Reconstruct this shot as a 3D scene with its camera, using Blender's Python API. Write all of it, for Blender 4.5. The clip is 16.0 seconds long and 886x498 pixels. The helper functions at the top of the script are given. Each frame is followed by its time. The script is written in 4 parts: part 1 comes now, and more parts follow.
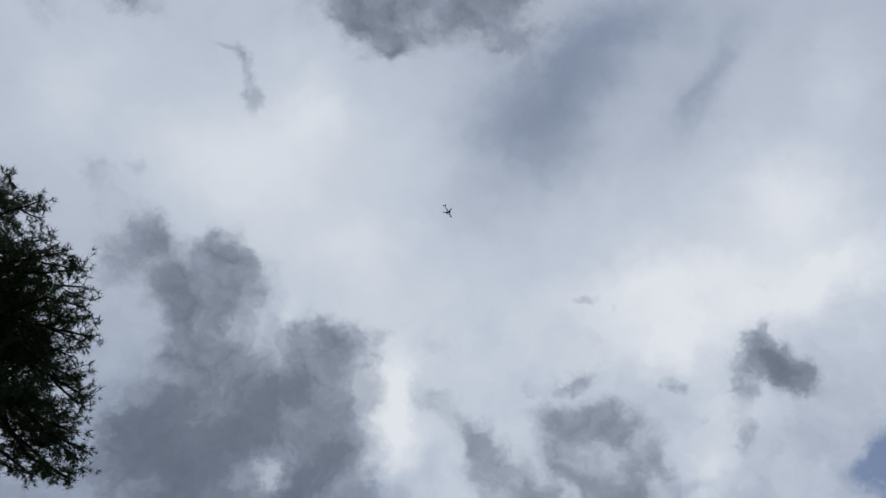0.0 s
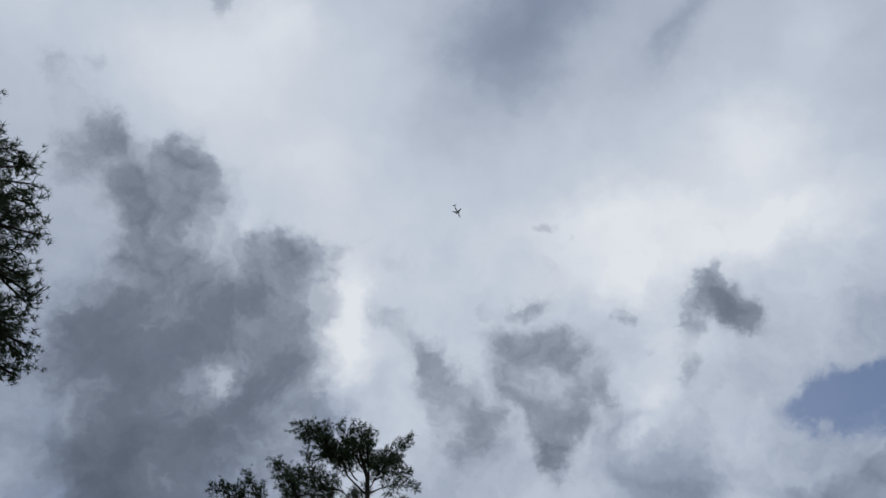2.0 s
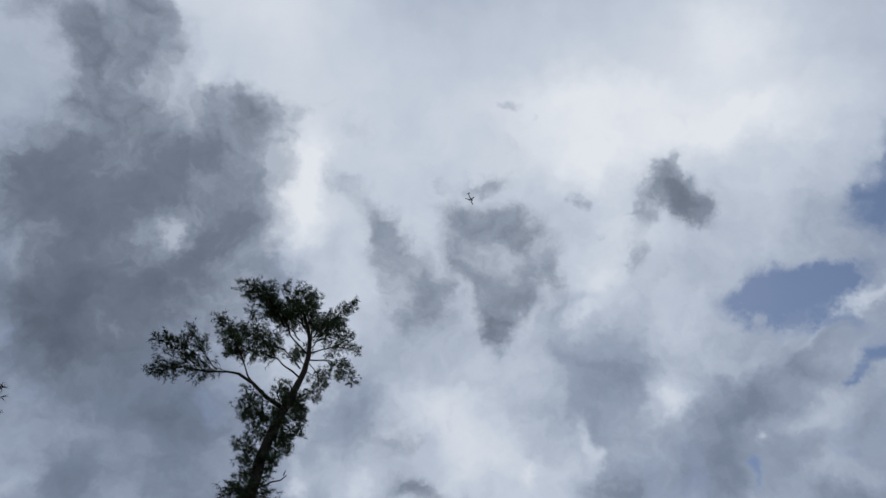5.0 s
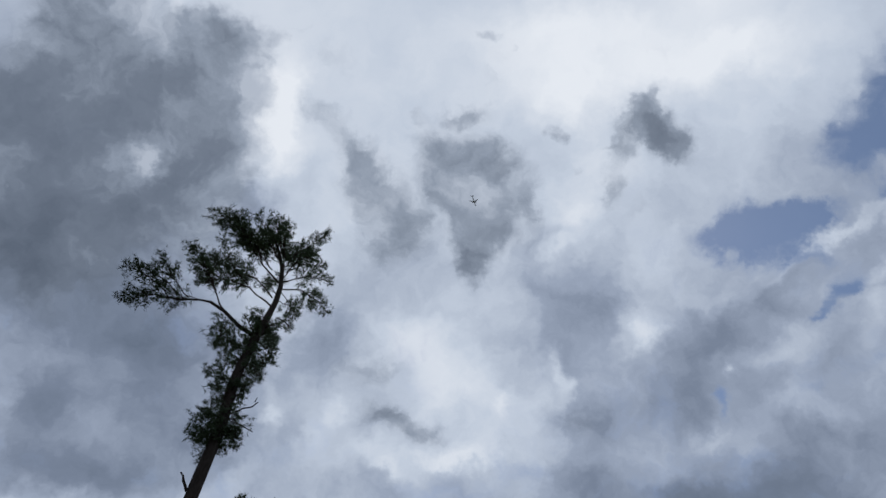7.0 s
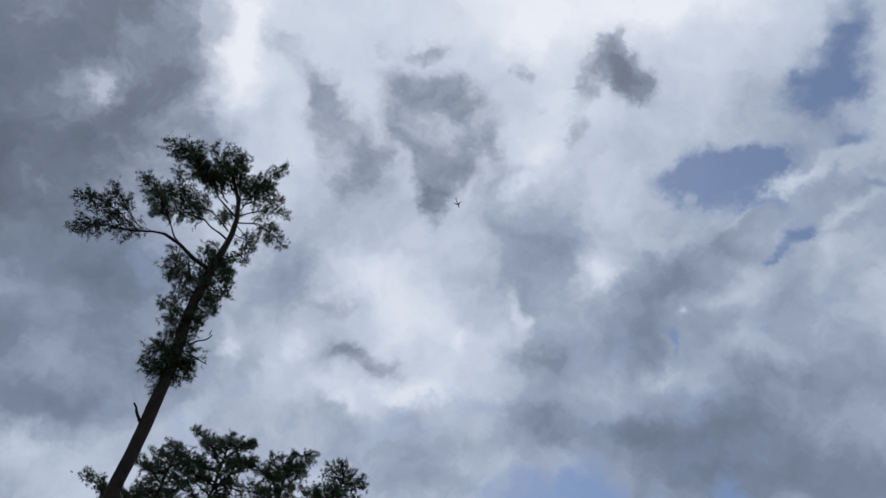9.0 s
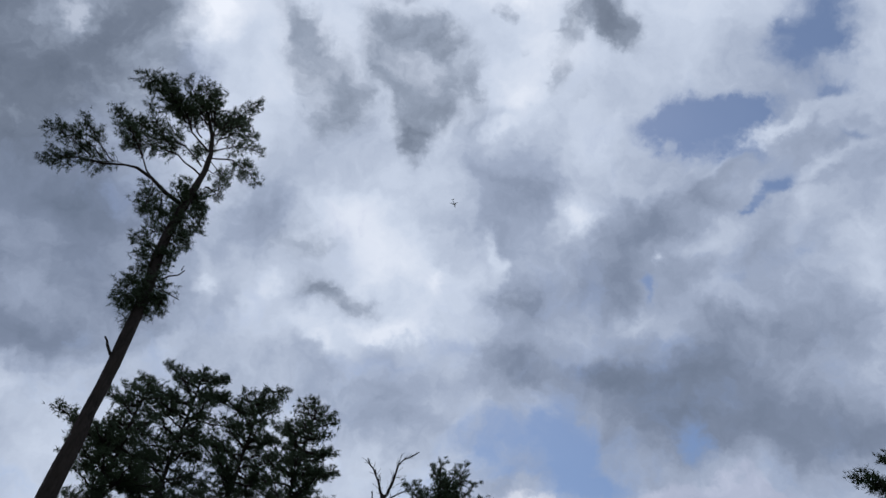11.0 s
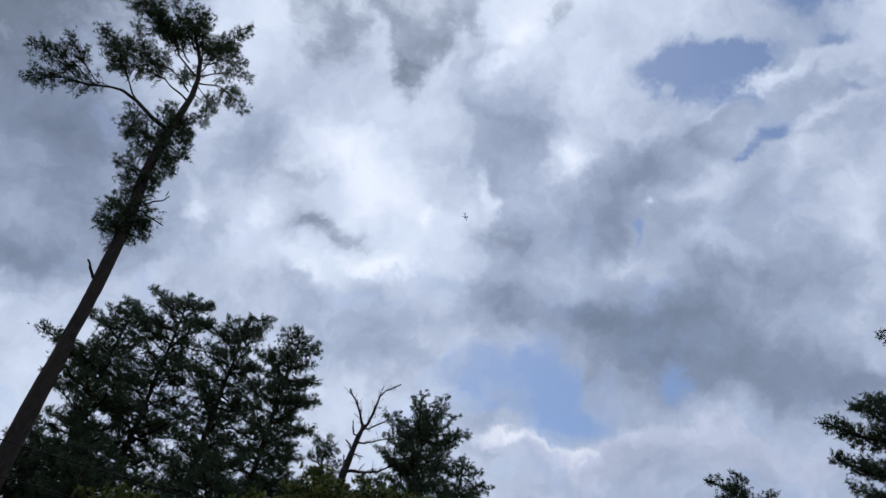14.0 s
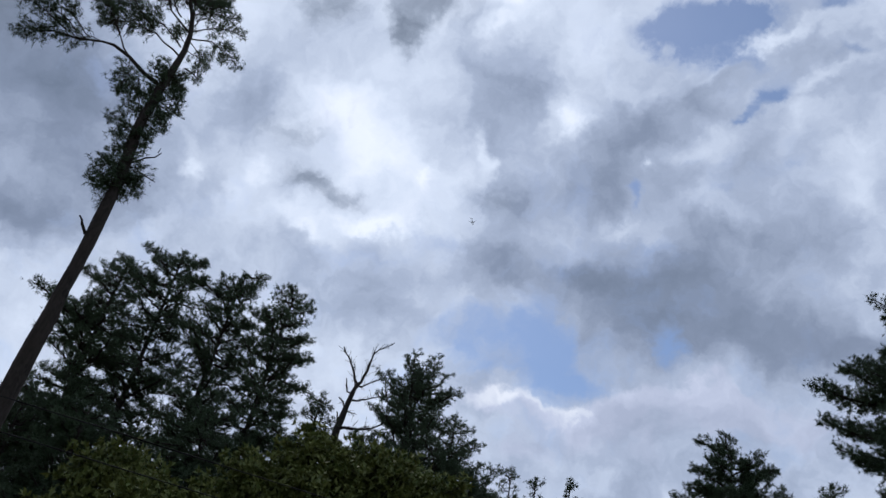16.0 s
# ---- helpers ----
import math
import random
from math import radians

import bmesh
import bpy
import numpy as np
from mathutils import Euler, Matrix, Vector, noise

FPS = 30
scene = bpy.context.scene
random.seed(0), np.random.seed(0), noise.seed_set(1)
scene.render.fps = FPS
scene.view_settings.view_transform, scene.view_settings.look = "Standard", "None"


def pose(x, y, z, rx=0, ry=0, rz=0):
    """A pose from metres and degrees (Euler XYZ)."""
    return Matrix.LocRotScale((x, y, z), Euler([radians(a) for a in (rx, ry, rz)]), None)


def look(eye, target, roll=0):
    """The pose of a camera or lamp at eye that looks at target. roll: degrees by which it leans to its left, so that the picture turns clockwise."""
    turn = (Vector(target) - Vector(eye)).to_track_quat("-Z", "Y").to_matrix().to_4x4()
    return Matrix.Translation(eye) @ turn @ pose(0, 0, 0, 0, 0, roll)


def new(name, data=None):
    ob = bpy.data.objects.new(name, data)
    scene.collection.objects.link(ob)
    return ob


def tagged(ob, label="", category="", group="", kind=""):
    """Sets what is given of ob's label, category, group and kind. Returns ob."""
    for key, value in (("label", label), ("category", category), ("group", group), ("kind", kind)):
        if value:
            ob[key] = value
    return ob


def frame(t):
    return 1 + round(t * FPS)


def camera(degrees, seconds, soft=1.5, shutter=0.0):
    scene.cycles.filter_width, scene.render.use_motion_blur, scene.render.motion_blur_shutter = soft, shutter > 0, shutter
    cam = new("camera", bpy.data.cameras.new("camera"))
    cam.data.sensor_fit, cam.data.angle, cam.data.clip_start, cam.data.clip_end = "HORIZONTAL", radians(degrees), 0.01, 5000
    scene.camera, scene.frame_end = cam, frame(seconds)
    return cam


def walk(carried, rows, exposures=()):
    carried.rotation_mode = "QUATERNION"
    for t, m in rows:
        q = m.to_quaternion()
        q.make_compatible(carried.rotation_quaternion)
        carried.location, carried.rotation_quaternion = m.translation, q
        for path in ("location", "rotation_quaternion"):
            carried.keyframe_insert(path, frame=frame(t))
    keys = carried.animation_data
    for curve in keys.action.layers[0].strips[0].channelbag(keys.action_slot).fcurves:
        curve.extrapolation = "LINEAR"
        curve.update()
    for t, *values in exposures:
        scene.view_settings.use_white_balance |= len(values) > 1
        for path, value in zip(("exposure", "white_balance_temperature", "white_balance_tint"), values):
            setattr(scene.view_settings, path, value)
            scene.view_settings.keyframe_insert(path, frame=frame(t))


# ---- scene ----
# ---- camera and its way ----
cam = camera(53.66, 16.0)
PATH = [
    (0, pose(-0.644, 0.119, 1.578, 156.322, -10.537, 11.460)),
    (0.5, pose(-0.624, 0.116, 1.579, 155.272, -10.243, 10.532)),
    (1, pose(-0.604, 0.112, 1.579, 154.143, -10.169, 9.485)),
    (1.5, pose(-0.584, 0.108, 1.580, 153.054, -10.030, 8.157)),
    (2, pose(-0.564, 0.105, 1.581, 151.922, -9.843, 7.004)),
    (2.5, pose(-0.544, 0.101, 1.581, 150.700, -9.710, 5.967)),
    (3, pose(-0.524, 0.097, 1.582, 149.417, -9.679, 5.034)),
    (3.5, pose(-0.504, 0.093, 1.583, 148.163, -9.732, 4.136)),
    (4, pose(-0.483, 0.090, 1.583, 146.833, -9.740, 3.217)),
    (6.5, pose(-0.383, 0.071, 1.587, 141.312, -9.527, 0.350)),
    (7, pose(-0.363, 0.067, 1.588, 140.252, -9.169, 0.008)),
    (7.5, pose(-0.342, 0.063, 1.588, 139.218, -8.953, -0.681)),
    (8, pose(-0.322, 0.060, 1.589, 138.197, -8.854, -1.261)),
    (8.5, pose(-0.302, 0.056, 1.590, 137.486, -8.555, -1.830)),
    (9, pose(-0.282, 0.052, 1.590, 136.565, -8.131, -2.675)),
    (11.5, pose(-0.181, 0.034, 1.594, 132.271, -8.356, -5.129)),
    (12, pose(-0.161, 0.030, 1.594, 131.556, -8.590, -5.553)),
    (12.5, pose(-0.141, 0.026, 1.595, 130.889, -8.738, -5.787)),
    (13, pose(-0.121, 0.022, 1.596, 130.376, -8.913, -6.016)),
    (13.5, pose(-0.101, 0.019, 1.597, 129.788, -9.150, -6.273)),
    (14, pose(-0.081, 0.015, 1.597, 129.122, -9.341, -6.580)),
    (14.5, pose(-0.060, 0.011, 1.598, 128.487, -9.490, -6.740)),
    (15, pose(-0.040, 0.007, 1.599, 127.869, -9.383, -6.859)),
    (15.5, pose(-0.020, 0.004, 1.599, 127.258, -9.407, -7.049)),
    (16, pose(0.000, 0.000, 1.600, 126.604, -9.683, -7.121)),
]
# The phone opens up and turns bluer as it comes down from the bright sky: seconds, stops, kelvin, tint.
EXPOSURES = [(0, -0.22, 6500, 10), (3.5, -0.22, 6500, 10), (7, -0.12, 6450, 10), (9, -0.08, 6420, 11), (12.5, 0.10, 6300, 12), (16, 0.26, 6280, 12)]
walk(cam, PATH, EXPOSURES)


# ---- sky, sun ----
# Axes of the cloud map: right, down, ahead; the map is a flat (stereographic) chart of the sky round "ahead".
SKY_RIGHT, SKY_DOWN, SKY_AHEAD = (0.9872, 0.0001, 0.1593), (0.1018, 0.7689, -0.6312), (-0.1226, 0.6394, 0.7590)
SUN_ELEVATION, SUN_AZIMUTH = 52.0, -14.0

# Clouds on the chart: u, v, half width, half height, turn in degrees, weight.
PUFFS_HIGH = (
    (-0.048, 0.61, 0.15, 0.047, -10, 1),
    (-0.134, 0.612, 0.049, 0.041, -9, 0.7),
    (0.025, 0.573, 0.052, 0.047, -11, 0.5),
    (-0.124, 0.57, 0.026, 0.016, -39, 0.4),
    (-0.018, 0.545, 0.061, 0.03, 9, 0.25),
    (-0.524, 0.672, 0.063, 0.024, -3, 0.5),
    (-0.415, 0.664, 0.032, 0.02, -4, 0.6),
    (-0.295, 0.563, 0.011, 0.036, -2, 0.6),
    (-0.303, 0.603, 0.022, 0.01, -42, 0.42),
    (-0.299, 0.536, 0.014, 0.014, -7, 0.4),
    (-0.335, 0.591, 0.038, 0.019, -16, 0.18),
    (-0.498, 0.463, 0.036, 0.039, -5, 0.28),
    (-0.438, 0.468, 0.013, 0.026, -5, 0.32),
    (-0.475, 0.418, 0.028, 0.051, 10, 0.3),
)
PUFFS_WEST_TOP = (
    (-0.431, 0.388, 0.023, 0.026, 2, 0.75),
    (-0.486, 0.365, 0.032, 0.049, 2, 0.52),
    (-0.36, 0.365, 0.029, 0.028, 1, 0.98),
    (-0.339, 0.331, 0.032, 0.043, 0, 0.92),
    (-0.392, 0.293, 0.046, 0.063, 0, 0.86),
    (-0.365, 0.256, 0.053, 0.055, 0, 0.8),
    (-0.441, 0.317, 0.033, 0.054, 1, 0.4),
    (-0.259, 0.243, 0.033, 0.021, -1, 0.8),
    (-0.224, 0.247, 0.029, 0.027, -1, 0.69),
    (-0.202, 0.228, 0.021, 0.031, -1, 0.57),
    (-0.163, 0.245, 0.011, 0.007, -1, 0.37),
    (-0.18, 0.231, 0.011, 0.011, -1, 0.34),
)
PUFFS_WEST = (
    (-0.378, 0.192, 0.068, 0.065, -1, 0.83),
    (-0.435, 0.123, 0.059, 0.072, -1, 0.83),
    (-0.27, 0.194, 0.049, 0.058, -1, 0.72),
    (-0.223, 0.193, 0.028, 0.046, 9, 0.61),
    (-0.269, 0.133, 0.047, 0.048, -1, 0.72),
    (-0.376, 0.11, 0.05, 0.061, -1, 0.77),
    (-0.26, 0.072, 0.051, 0.046, -2, 0.72),
    (-0.383, 0.047, 0.071, 0.064, -2, 0.72),
    (-0.475, 0.013, 0.067, 0.055, -2, 0.55),
    (-0.406, -0.027, 0.063, 0.052, -2, 0.55),
    (-0.286, 0.006, 0.063, 0.045, -2, 0.5),
    (-0.486, 0.162, 0.041, 0.06, 0, 0.39),
    (-0.411, 0.134, 0.073, 0.065, 3, 0.39),
    (-0.256, 0.084, 0.044, 0.06, 2, 0.44),
)
PUFFS_MIDDLE = (
    (0.004, 0.124, 0.04, 0.022, -2, 0.75),
    (0.055, 0.114, 0.03, 0.023, -3, 0.65),
    (0.008, 0.082, 0.033, 0.037, -2, 0.7),
    (0.037, 0.055, 0.043, 0.042, -2, 0.7),
    (0.035, 0.013, 0.033, 0.033, -2, 0.75),
    (0.035, -0.021, 0.02, 0.029, -2, 0.5),
    (0.078, 0.069, 0.025, 0.037, -2, 0.45),
    (0.108, 0.039, 0.014, 0.04, 6, 0.5),
    (0.075, 0.018, 0.025, 0.03, -2, 0.35),
    (-0.1, 0.108, 0.039, 0.022, -27, 0.6),
    (-0.069, 0.072, 0.04, 0.03, -32, 0.7),
    (-0.052, 0.029, 0.025, 0.042, -2, 0.65),
    (-0.092, 0.05, 0.03, 0.03, -2, 0.3),
    (-0.085, -0.011, 0.037, 0.036, -2, 0.3),
)
PUFFS_SMALL = (
    (0.254, 0.112, 0.035, 0.019, -39, 1.15),
    (0.23, 0.137, 0.03, 0.018, -19, 1.03),
    (0.236, 0.17, 0.007, 0.014, -14, 0.69),
    (0.221, 0.157, 0.011, 0.01, -4, 0.57),
    (0.205, 0.108, 0.019, 0.015, 28, 0.46),
    (0.187, 0.064, 0.011, 0.036, -3, 0.44),
    (0.209, 0.038, 0.017, 0.02, -2, 0.4),
    (0.149, 0.085, 0.009, 0.009, -3, 0.4),
    (0.179, 0.115, 0.018, 0.006, 12, 0.34),
    (0.048, 0.241, 0.02, 0.01, -13, 0.63),
    (0.083, 0.229, 0.008, 0.007, -3, 0.46),
    (0.03, 0.165, 0.032, 0.014, 7, 0.57),
    (0.059, 0.193, 0.012, 0.017, -3, 0.32),
    (0.13, 0.132, 0.006, 0.008, -3, 0.46),
)
PUFFS_LOW = (
    (-0.129, 0.2, 0.028, 0.03, -2, 0.38),
    (-0.138, 0.142, 0.031, 0.019, -17, 0.35),
    (-0.027, 0.15, 0.009, 0.007, -2, 0.3),
    (-0.04, -0.2, 0.045, 0.019, -21, 0.75),
    (-0.072, -0.184, 0.031, 0.017, 0, 0.45),
    (-0.057, -0.133, 0.033, 0.023, 0, 0.5),
    (-0.099, -0.123, 0.034, 0.035, 0, 0.35),
    (0.137, -0.197, 0.017, 0.029, 1, 0.5),
    (0.098, -0.188, 0.012, 0.017, 1, 0.3),
    (0.181, 0.047, 0.01, 0.029, 1, 0.35),
    (0.026, 0.162, 0.026, 0.01, 1, 0.3),
    (-0.189, -0.168, 0.017, 0.026, 0, 0.2),
)
GREY_WEST = (
    (-0.402, 0.043, 0.084, 0.067, 1, 0.61),
    (-0.292, 0.046, 0.054, 0.05, 1, 0.55),
    (-0.232, 0.047, 0.029, 0.029, 1, 0.46),
    (-0.402, -0.048, 0.079, 0.049, 0, 0.28),
    (-0.297, -0.104, 0.072, 0.034, 0, 0.55),
    (-0.343, -0.166, 0.064, 0.031, -1, 0.39),
    (-0.403, -0.237, 0.068, 0.027, -13, 0.44),
    (-0.271, -0.217, 0.036, 0.031, -1, 0.22),
    (-0.173, -0.2, 0.025, 0.031, 0, 0.22),
    (-0.137, -0.092, 0.038, 0.038, 0, 0.33),
    (-0.087, -0.027, 0.045, 0.026, 1, 0.22),
    (-0.434, -0.164, 0.033, 0.036, -1, 0.28),
    (-0.353, -0.246, 0.044, 0.024, 3, 0.33),
    (-0.317, -0.135, 0.034, 0.048, 4, 0.13),
)
GREY_MIDDLE = (
    (0.106, -0.025, 0.03, 0.039, 1, 0.35),
    (0.158, -0.069, 0.045, 0.039, 1, 0.4),
    (0.133, -0.114, 0.032, 0.026, 1, 0.3),
    (0.241, -0.163, 0.059, 0.031, 12, 0.45),
    (0.172, -0.203, 0.038, 0.038, 2, 0.4),
    (0.308, -0.097, 0.055, 0.028, 12, 0.25),
    (0.314, -0.26, 0.102, 0.031, 3, 0.45),
    (0.146, -0.26, 0.038, 0.025, 2, 0.35),
    (0.082, -0.134, 0.019, 0.039, 1, 0.2),
    (0.266, -0.165, 0.038, 0.065, 6, 0.2),
    (0.319, -0.284, 0.071, 0.04, -3, 0.45),
    (0.245, -0.26, 0.039, 0.026, 6, 0.35),
    (0.161, -0.282, 0.059, 0.018, 6, 0.35),
    (0.27, -0.094, 0.038, 0.044, 6, 0.2),
)
GREY_EAST = (
    (0.444, -0.313, 0.086, 0.036, 0, 0.5),
    (0.497, -0.208, 0.059, 0.051, 8, 0.3),
    (0.559, -0.314, 0.058, 0.029, 10, 0.4),
    (0.145, -0.181, 0.02, 0.029, 6, 0.35),
    (0.167, -0.035, 0.038, 0.05, 6, 0.25),
    (-0.013, -0.33, 0.052, 0.026, 4, 0.25),
    (0.388, -0.222, 0.037, 0.039, 7, 0.25),
    (0.331, -0.329, 0.045, 0.026, 7, 0.35),
    (0.433, -0.145, 0.036, 0.032, 7, 0.2),
    (0.369, -0.045, 0.048, 0.025, 17, 0.25),
    (0.113, 0.521, 0.103, 0.046, 18, 0.4),
    (0.033, 0.451, 0.08, 0.073, -11, 0.4),
    (0.219, 0.444, 0.022, 0.069, -39, 0.3),
    (-0.05, 0.358, 0.08, 0.053, -10, 0.15),
)
BRIGHT_HIGH = (
    (-0.345, 0.461, 0.105, 0.074, -7, 0.55),
    (-0.237, 0.509, 0.047, 0.06, -8, 0.4),
    (-0.503, 0.569, 0.062, 0.072, -4, 0.3),
    (0.288, 0.31, 0.057, 0.058, -45, 0.65),
    (0.145, 0.243, 0.118, 0.032, 0, 0.5),
    (0.374, 0.416, 0.034, 0.049, -16, 0.25),
    (-0.226, 0.344, 0.082, 0.051, -1, 0.3),
    (-0.189, 0.142, 0.019, 0.05, -8, 0.35),
    (-0.283, 0.272, 0.014, 0.02, -8, 0.35),
    (-0.331, 0.093, 0.015, 0.022, -1, 0.55),
    (-0.487, 0.075, 0.015, 0.019, -1, 0.45),
    (-0.323, 0.265, 0.009, 0.025, 0, 0.3),
    (-0.183, 0.137, 0.026, 0.058, -2, 0.5),
    (0.153, 0.034, 0.022, 0.022, -2, 0.55),
)
BRIGHT_MIDDLE = (
    (-0.222, 0.159, 0.012, 0.046, 7, 0.5),
    (-0.228, 0.107, 0.011, 0.019, 2, 0.45),
    (-0.182, 0.155, 0.037, 0.056, 2, 0.4),
    (-0.336, 0.097, 0.013, 0.027, 2, 0.45),
    (0.304, 0.209, 0.094, 0.027, 9, 0.55),
    (0.146, 0.179, 0.057, 0.037, 0, 0.45),
    (0.131, -0.002, 0.022, 0.008, 21, 0.55),
    (-0.035, -0.097, 0.058, 0.029, 1, 0.5),
    (0.017, -0.148, 0.058, 0.051, 1, 0.7),
    (-0.071, -0.228, 0.045, 0.018, -15, 0.6),
    (0.018, -0.228, 0.039, 0.015, 6, 0.5),
    (-0.123, -0.181, 0.016, 0.016, 0, 0.5),
    (-0.189, -0.184, 0.012, 0.021, 0, 0.5),
    (0.168, 0.085, 0.038, 0.038, 0, 0.3),
)
BRIGHT_LOW = (
    (0.218, -0.093, 0.021, 0.019, 1, 0.5),
    (0.13, -0.143, 0.009, 0.017, 1, 0.55),
    (0.29, -0.193, 0.021, 0.01, 27, 0.35),
    (0.069, -0.179, 0.008, 0.019, 1, 0.4),
    (-0.396, -0.122, 0.034, 0.027, -1, 0.35),
    (-0.406, -0.296, 0.033, 0.014, -3, 0.3),
    (0.423, 0.019, 0.062, 0.007, 35, 0.6),
    (0.498, -0.009, 0.05, 0.009, 28, 0.45),
    (0.328, -0.126, 0.006, 0.008, 7, 0.6),
    (0.371, -0.098, 0.036, 0.019, 28, 0.35),
    (0.217, -0.08, 0.023, 0.025, 6, 0.4),
    (-0.155, -0.204, 0.018, 0.032, 4, 0.45),
    (-0.196, -0.188, 0.011, 0.025, 4, 0.4),
    (-0.045, -0.25, 0.026, 0.008, -16, 0.45),
)
BRIGHT_EDGE = (
    (0.548, -0.124, 0.023, 0.031, 8, 0.4),
    (0.484, -0.057, 0.04, 0.021, 29, 0.3),
    (0.321, -0.192, 0.038, 0.017, 7, 0.2),
    (-0.371, -0.175, 0.032, 0.024, 4, 0.25),
    (-0.355, -0.357, 0.028, 0.037, 1, 0.25),
    (-0.095, -0.355, 0.038, 0.039, 3, 0.25),
    (0.006, -0.237, 0.045, 0.009, 5, 0.4),
    (0.386, -0.108, 0.042, 0.018, 23, 0.3),
    (0.449, -0.155, 0.034, 0.025, 3, 0.2),
)
BLUE_GAPS = (
    (0.342, 0.023, 0.056, 0.024, 6, 1.62),
    (0.4, 0.039, 0.05, 0.016, 15, 1.62),
    (0.303, 0.013, 0.018, 0.016, 1, 0.88),
    (0.464, 0.128, 0.038, 0.034, 49, 1.44),
    (0.482, 0.187, 0.03, 0.052, -2, 1.19),
    (0.44, -0.047, 0.012, 0.021, -26, 1.5),
    (0.417, -0.064, 0.012, 0.008, 2, 0.88),
    (0.483, 0.073, 0.02, 0.012, 22, 0.88),
    (0.39, -0.004, 0.025, 0.008, 1, 0.75),
    (0.314, -0.155, 0.01, 0.017, 2, 0.75),
    (0.362, -0.121, 0.014, 0.006, 23, 0.44),
    (0.444, 0.092, 0.028, 0.02, 0, 1.12),
    (0.435, 0.137, 0.014, 0.023, -4, 0.62),
    (0.511, 0.014, 0.02, 0.01, 17, 0.75),
)
BLUE_LOW = (
    (0.181, -0.343, 0.083, 0.036, 0, 1.06),
    (0.243, -0.373, 0.05, 0.041, 6, 1.06),
    (0.259, -0.398, 0.038, 0.02, 17, 0.75),
    (0.224, -0.309, 0.03, 0.025, 6, 0.62),
    (0.135, -0.357, 0.05, 0.033, 5, 0.5),
    (0.365, -0.339, 0.014, 0.018, 8, 1.06),
    (0.009, -0.272, 0.065, 0.018, 5, 0.62),
    (0.086, -0.249, 0.057, 0.018, 5, 0.5),
    (0.159, -0.395, 0.05, 0.018, 6, 0.62),
    (0.314, -0.16, 0.013, 0.013, 7, 0.56),
    (0.424, -0.067, 0.009, 0.008, 7, 0.62),
    (0.31, -0.153, 0.008, 0.008, 7, 0.38),
    (0.059, 0.48, 0.115, 0.075, 9, 0.31),
    (0.151, 0.546, 0.114, 0.048, -13, 0.35),
)
WHITE_HEAPS = (
    (0.155, -0.425, 0.029, 0.016, 5, 0.9),
    (0.192, -0.435, 0.031, 0.022, 6, 1),
    (0.233, -0.444, 0.029, 0.021, -4, 1),
    (0.268, -0.456, 0.022, 0.02, 7, 0.8),
    (0.193, -0.484, 0.053, 0.03, 6, 0.9),
    (0.296, -0.436, 0.028, 0.022, 7, 0.9),
    (0.332, -0.405, 0.039, 0.028, 8, 1),
    (0.401, -0.386, 0.051, 0.026, 8, 0.9),
    (0.338, -0.467, 0.072, 0.039, 8, 1),
    (0.448, -0.411, 0.069, 0.039, 9, 0.9),
    (0.534, -0.41, 0.072, 0.038, 10, 0.8),
    (0.109, -0.439, 0.027, 0.02, 5, 0.5),
)
HEAP_LIGHT = (
    (0.165, -0.425, 0.035, 0.015, -2, 0.9),
    (0.199, -0.432, 0.035, 0.015, -4, 0.8),
    (0.247, -0.449, 0.022, 0.03, -24, 0.8),
    (0.279, -0.434, 0.026, 0.014, 27, 0.6),
    (0.122, -0.429, 0.026, 0.019, 5, 0.4),
    (0.344, -0.391, 0.051, 0.019, 18, 0.35),
    (0.315, -0.513, 0.034, 0.035, 8, 0.4),
    (0.383, -0.464, 0.05, 0.04, 8, 0.2),
)
# Broad thickness of the cloud deck, row by row from high to low, at even steps of the chart.
DECK_STEP, DECK_LEFT, DECK_TOP = 0.16, -0.64, 0.66
DECK_ROWS = (
    (-0.02, -0.07, -0.07, -0.05, 0.01, 0.02, -0.01, 0, 0),
    (-0.02, -0.06, -0.09, -0.13, 0.05, 0.04, -0.02, -0.01, 0),
    (0.01, 0.06, -0.06, -0.21, -0.07, -0.05, 0.01, -0.01, 0),
    (0.02, 0.12, -0.06, -0.15, -0.11, -0.31, -0.26, -0.02, 0.02),
    (0.04, 0.33, 0.26, -0.21, -0.1, -0.02, 0.07, 0.29, 0.05),
    (0.02, 0.29, 0.25, -0.09, 0.01, 0.1, 0.13, 0.09, -0.06),
    (0, 0.07, 0.09, 0.15, 0.15, 0.02, 0.12, 0.3, 0.05),
    (0, 0, 0.02, 0.02, 0.02, 0.11, 0.21, 0.24, 0.06),
    (0, 0, 0, 0, 0, 0.03, 0.03, 0.01, 0),
)
DECK = [(DECK_LEFT + DECK_STEP * i, DECK_TOP - DECK_STEP * j, 0.125, 0.125, 0, v) for j, row in enumerate(DECK_ROWS) for i, v in enumerate(row) if v]

VEIL_COLOURS = ((0.0, (0.85, 0.89, 0.95)), (0.25, (0.585, 0.655, 0.765)), (0.48, (0.345, 0.405, 0.52)), (0.7, (0.205, 0.25, 0.34)), (1.0, (0.12, 0.155, 0.215)))
PUFF_COLOURS = ((0.0, (0.46, 0.515, 0.61)), (0.20, (0.285, 0.335, 0.42)), (0.45, (0.165, 0.20, 0.262)), (0.85, (0.105, 0.132, 0.18)))

HEAP_COLOURS = ((0.14, (0.72, 0.755, 0.82)), (0.28, (0.58, 0.625, 0.72)), (0.40, (0.47, 0.515, 0.64)), (0.75, (0.35, 0.395, 0.51)))


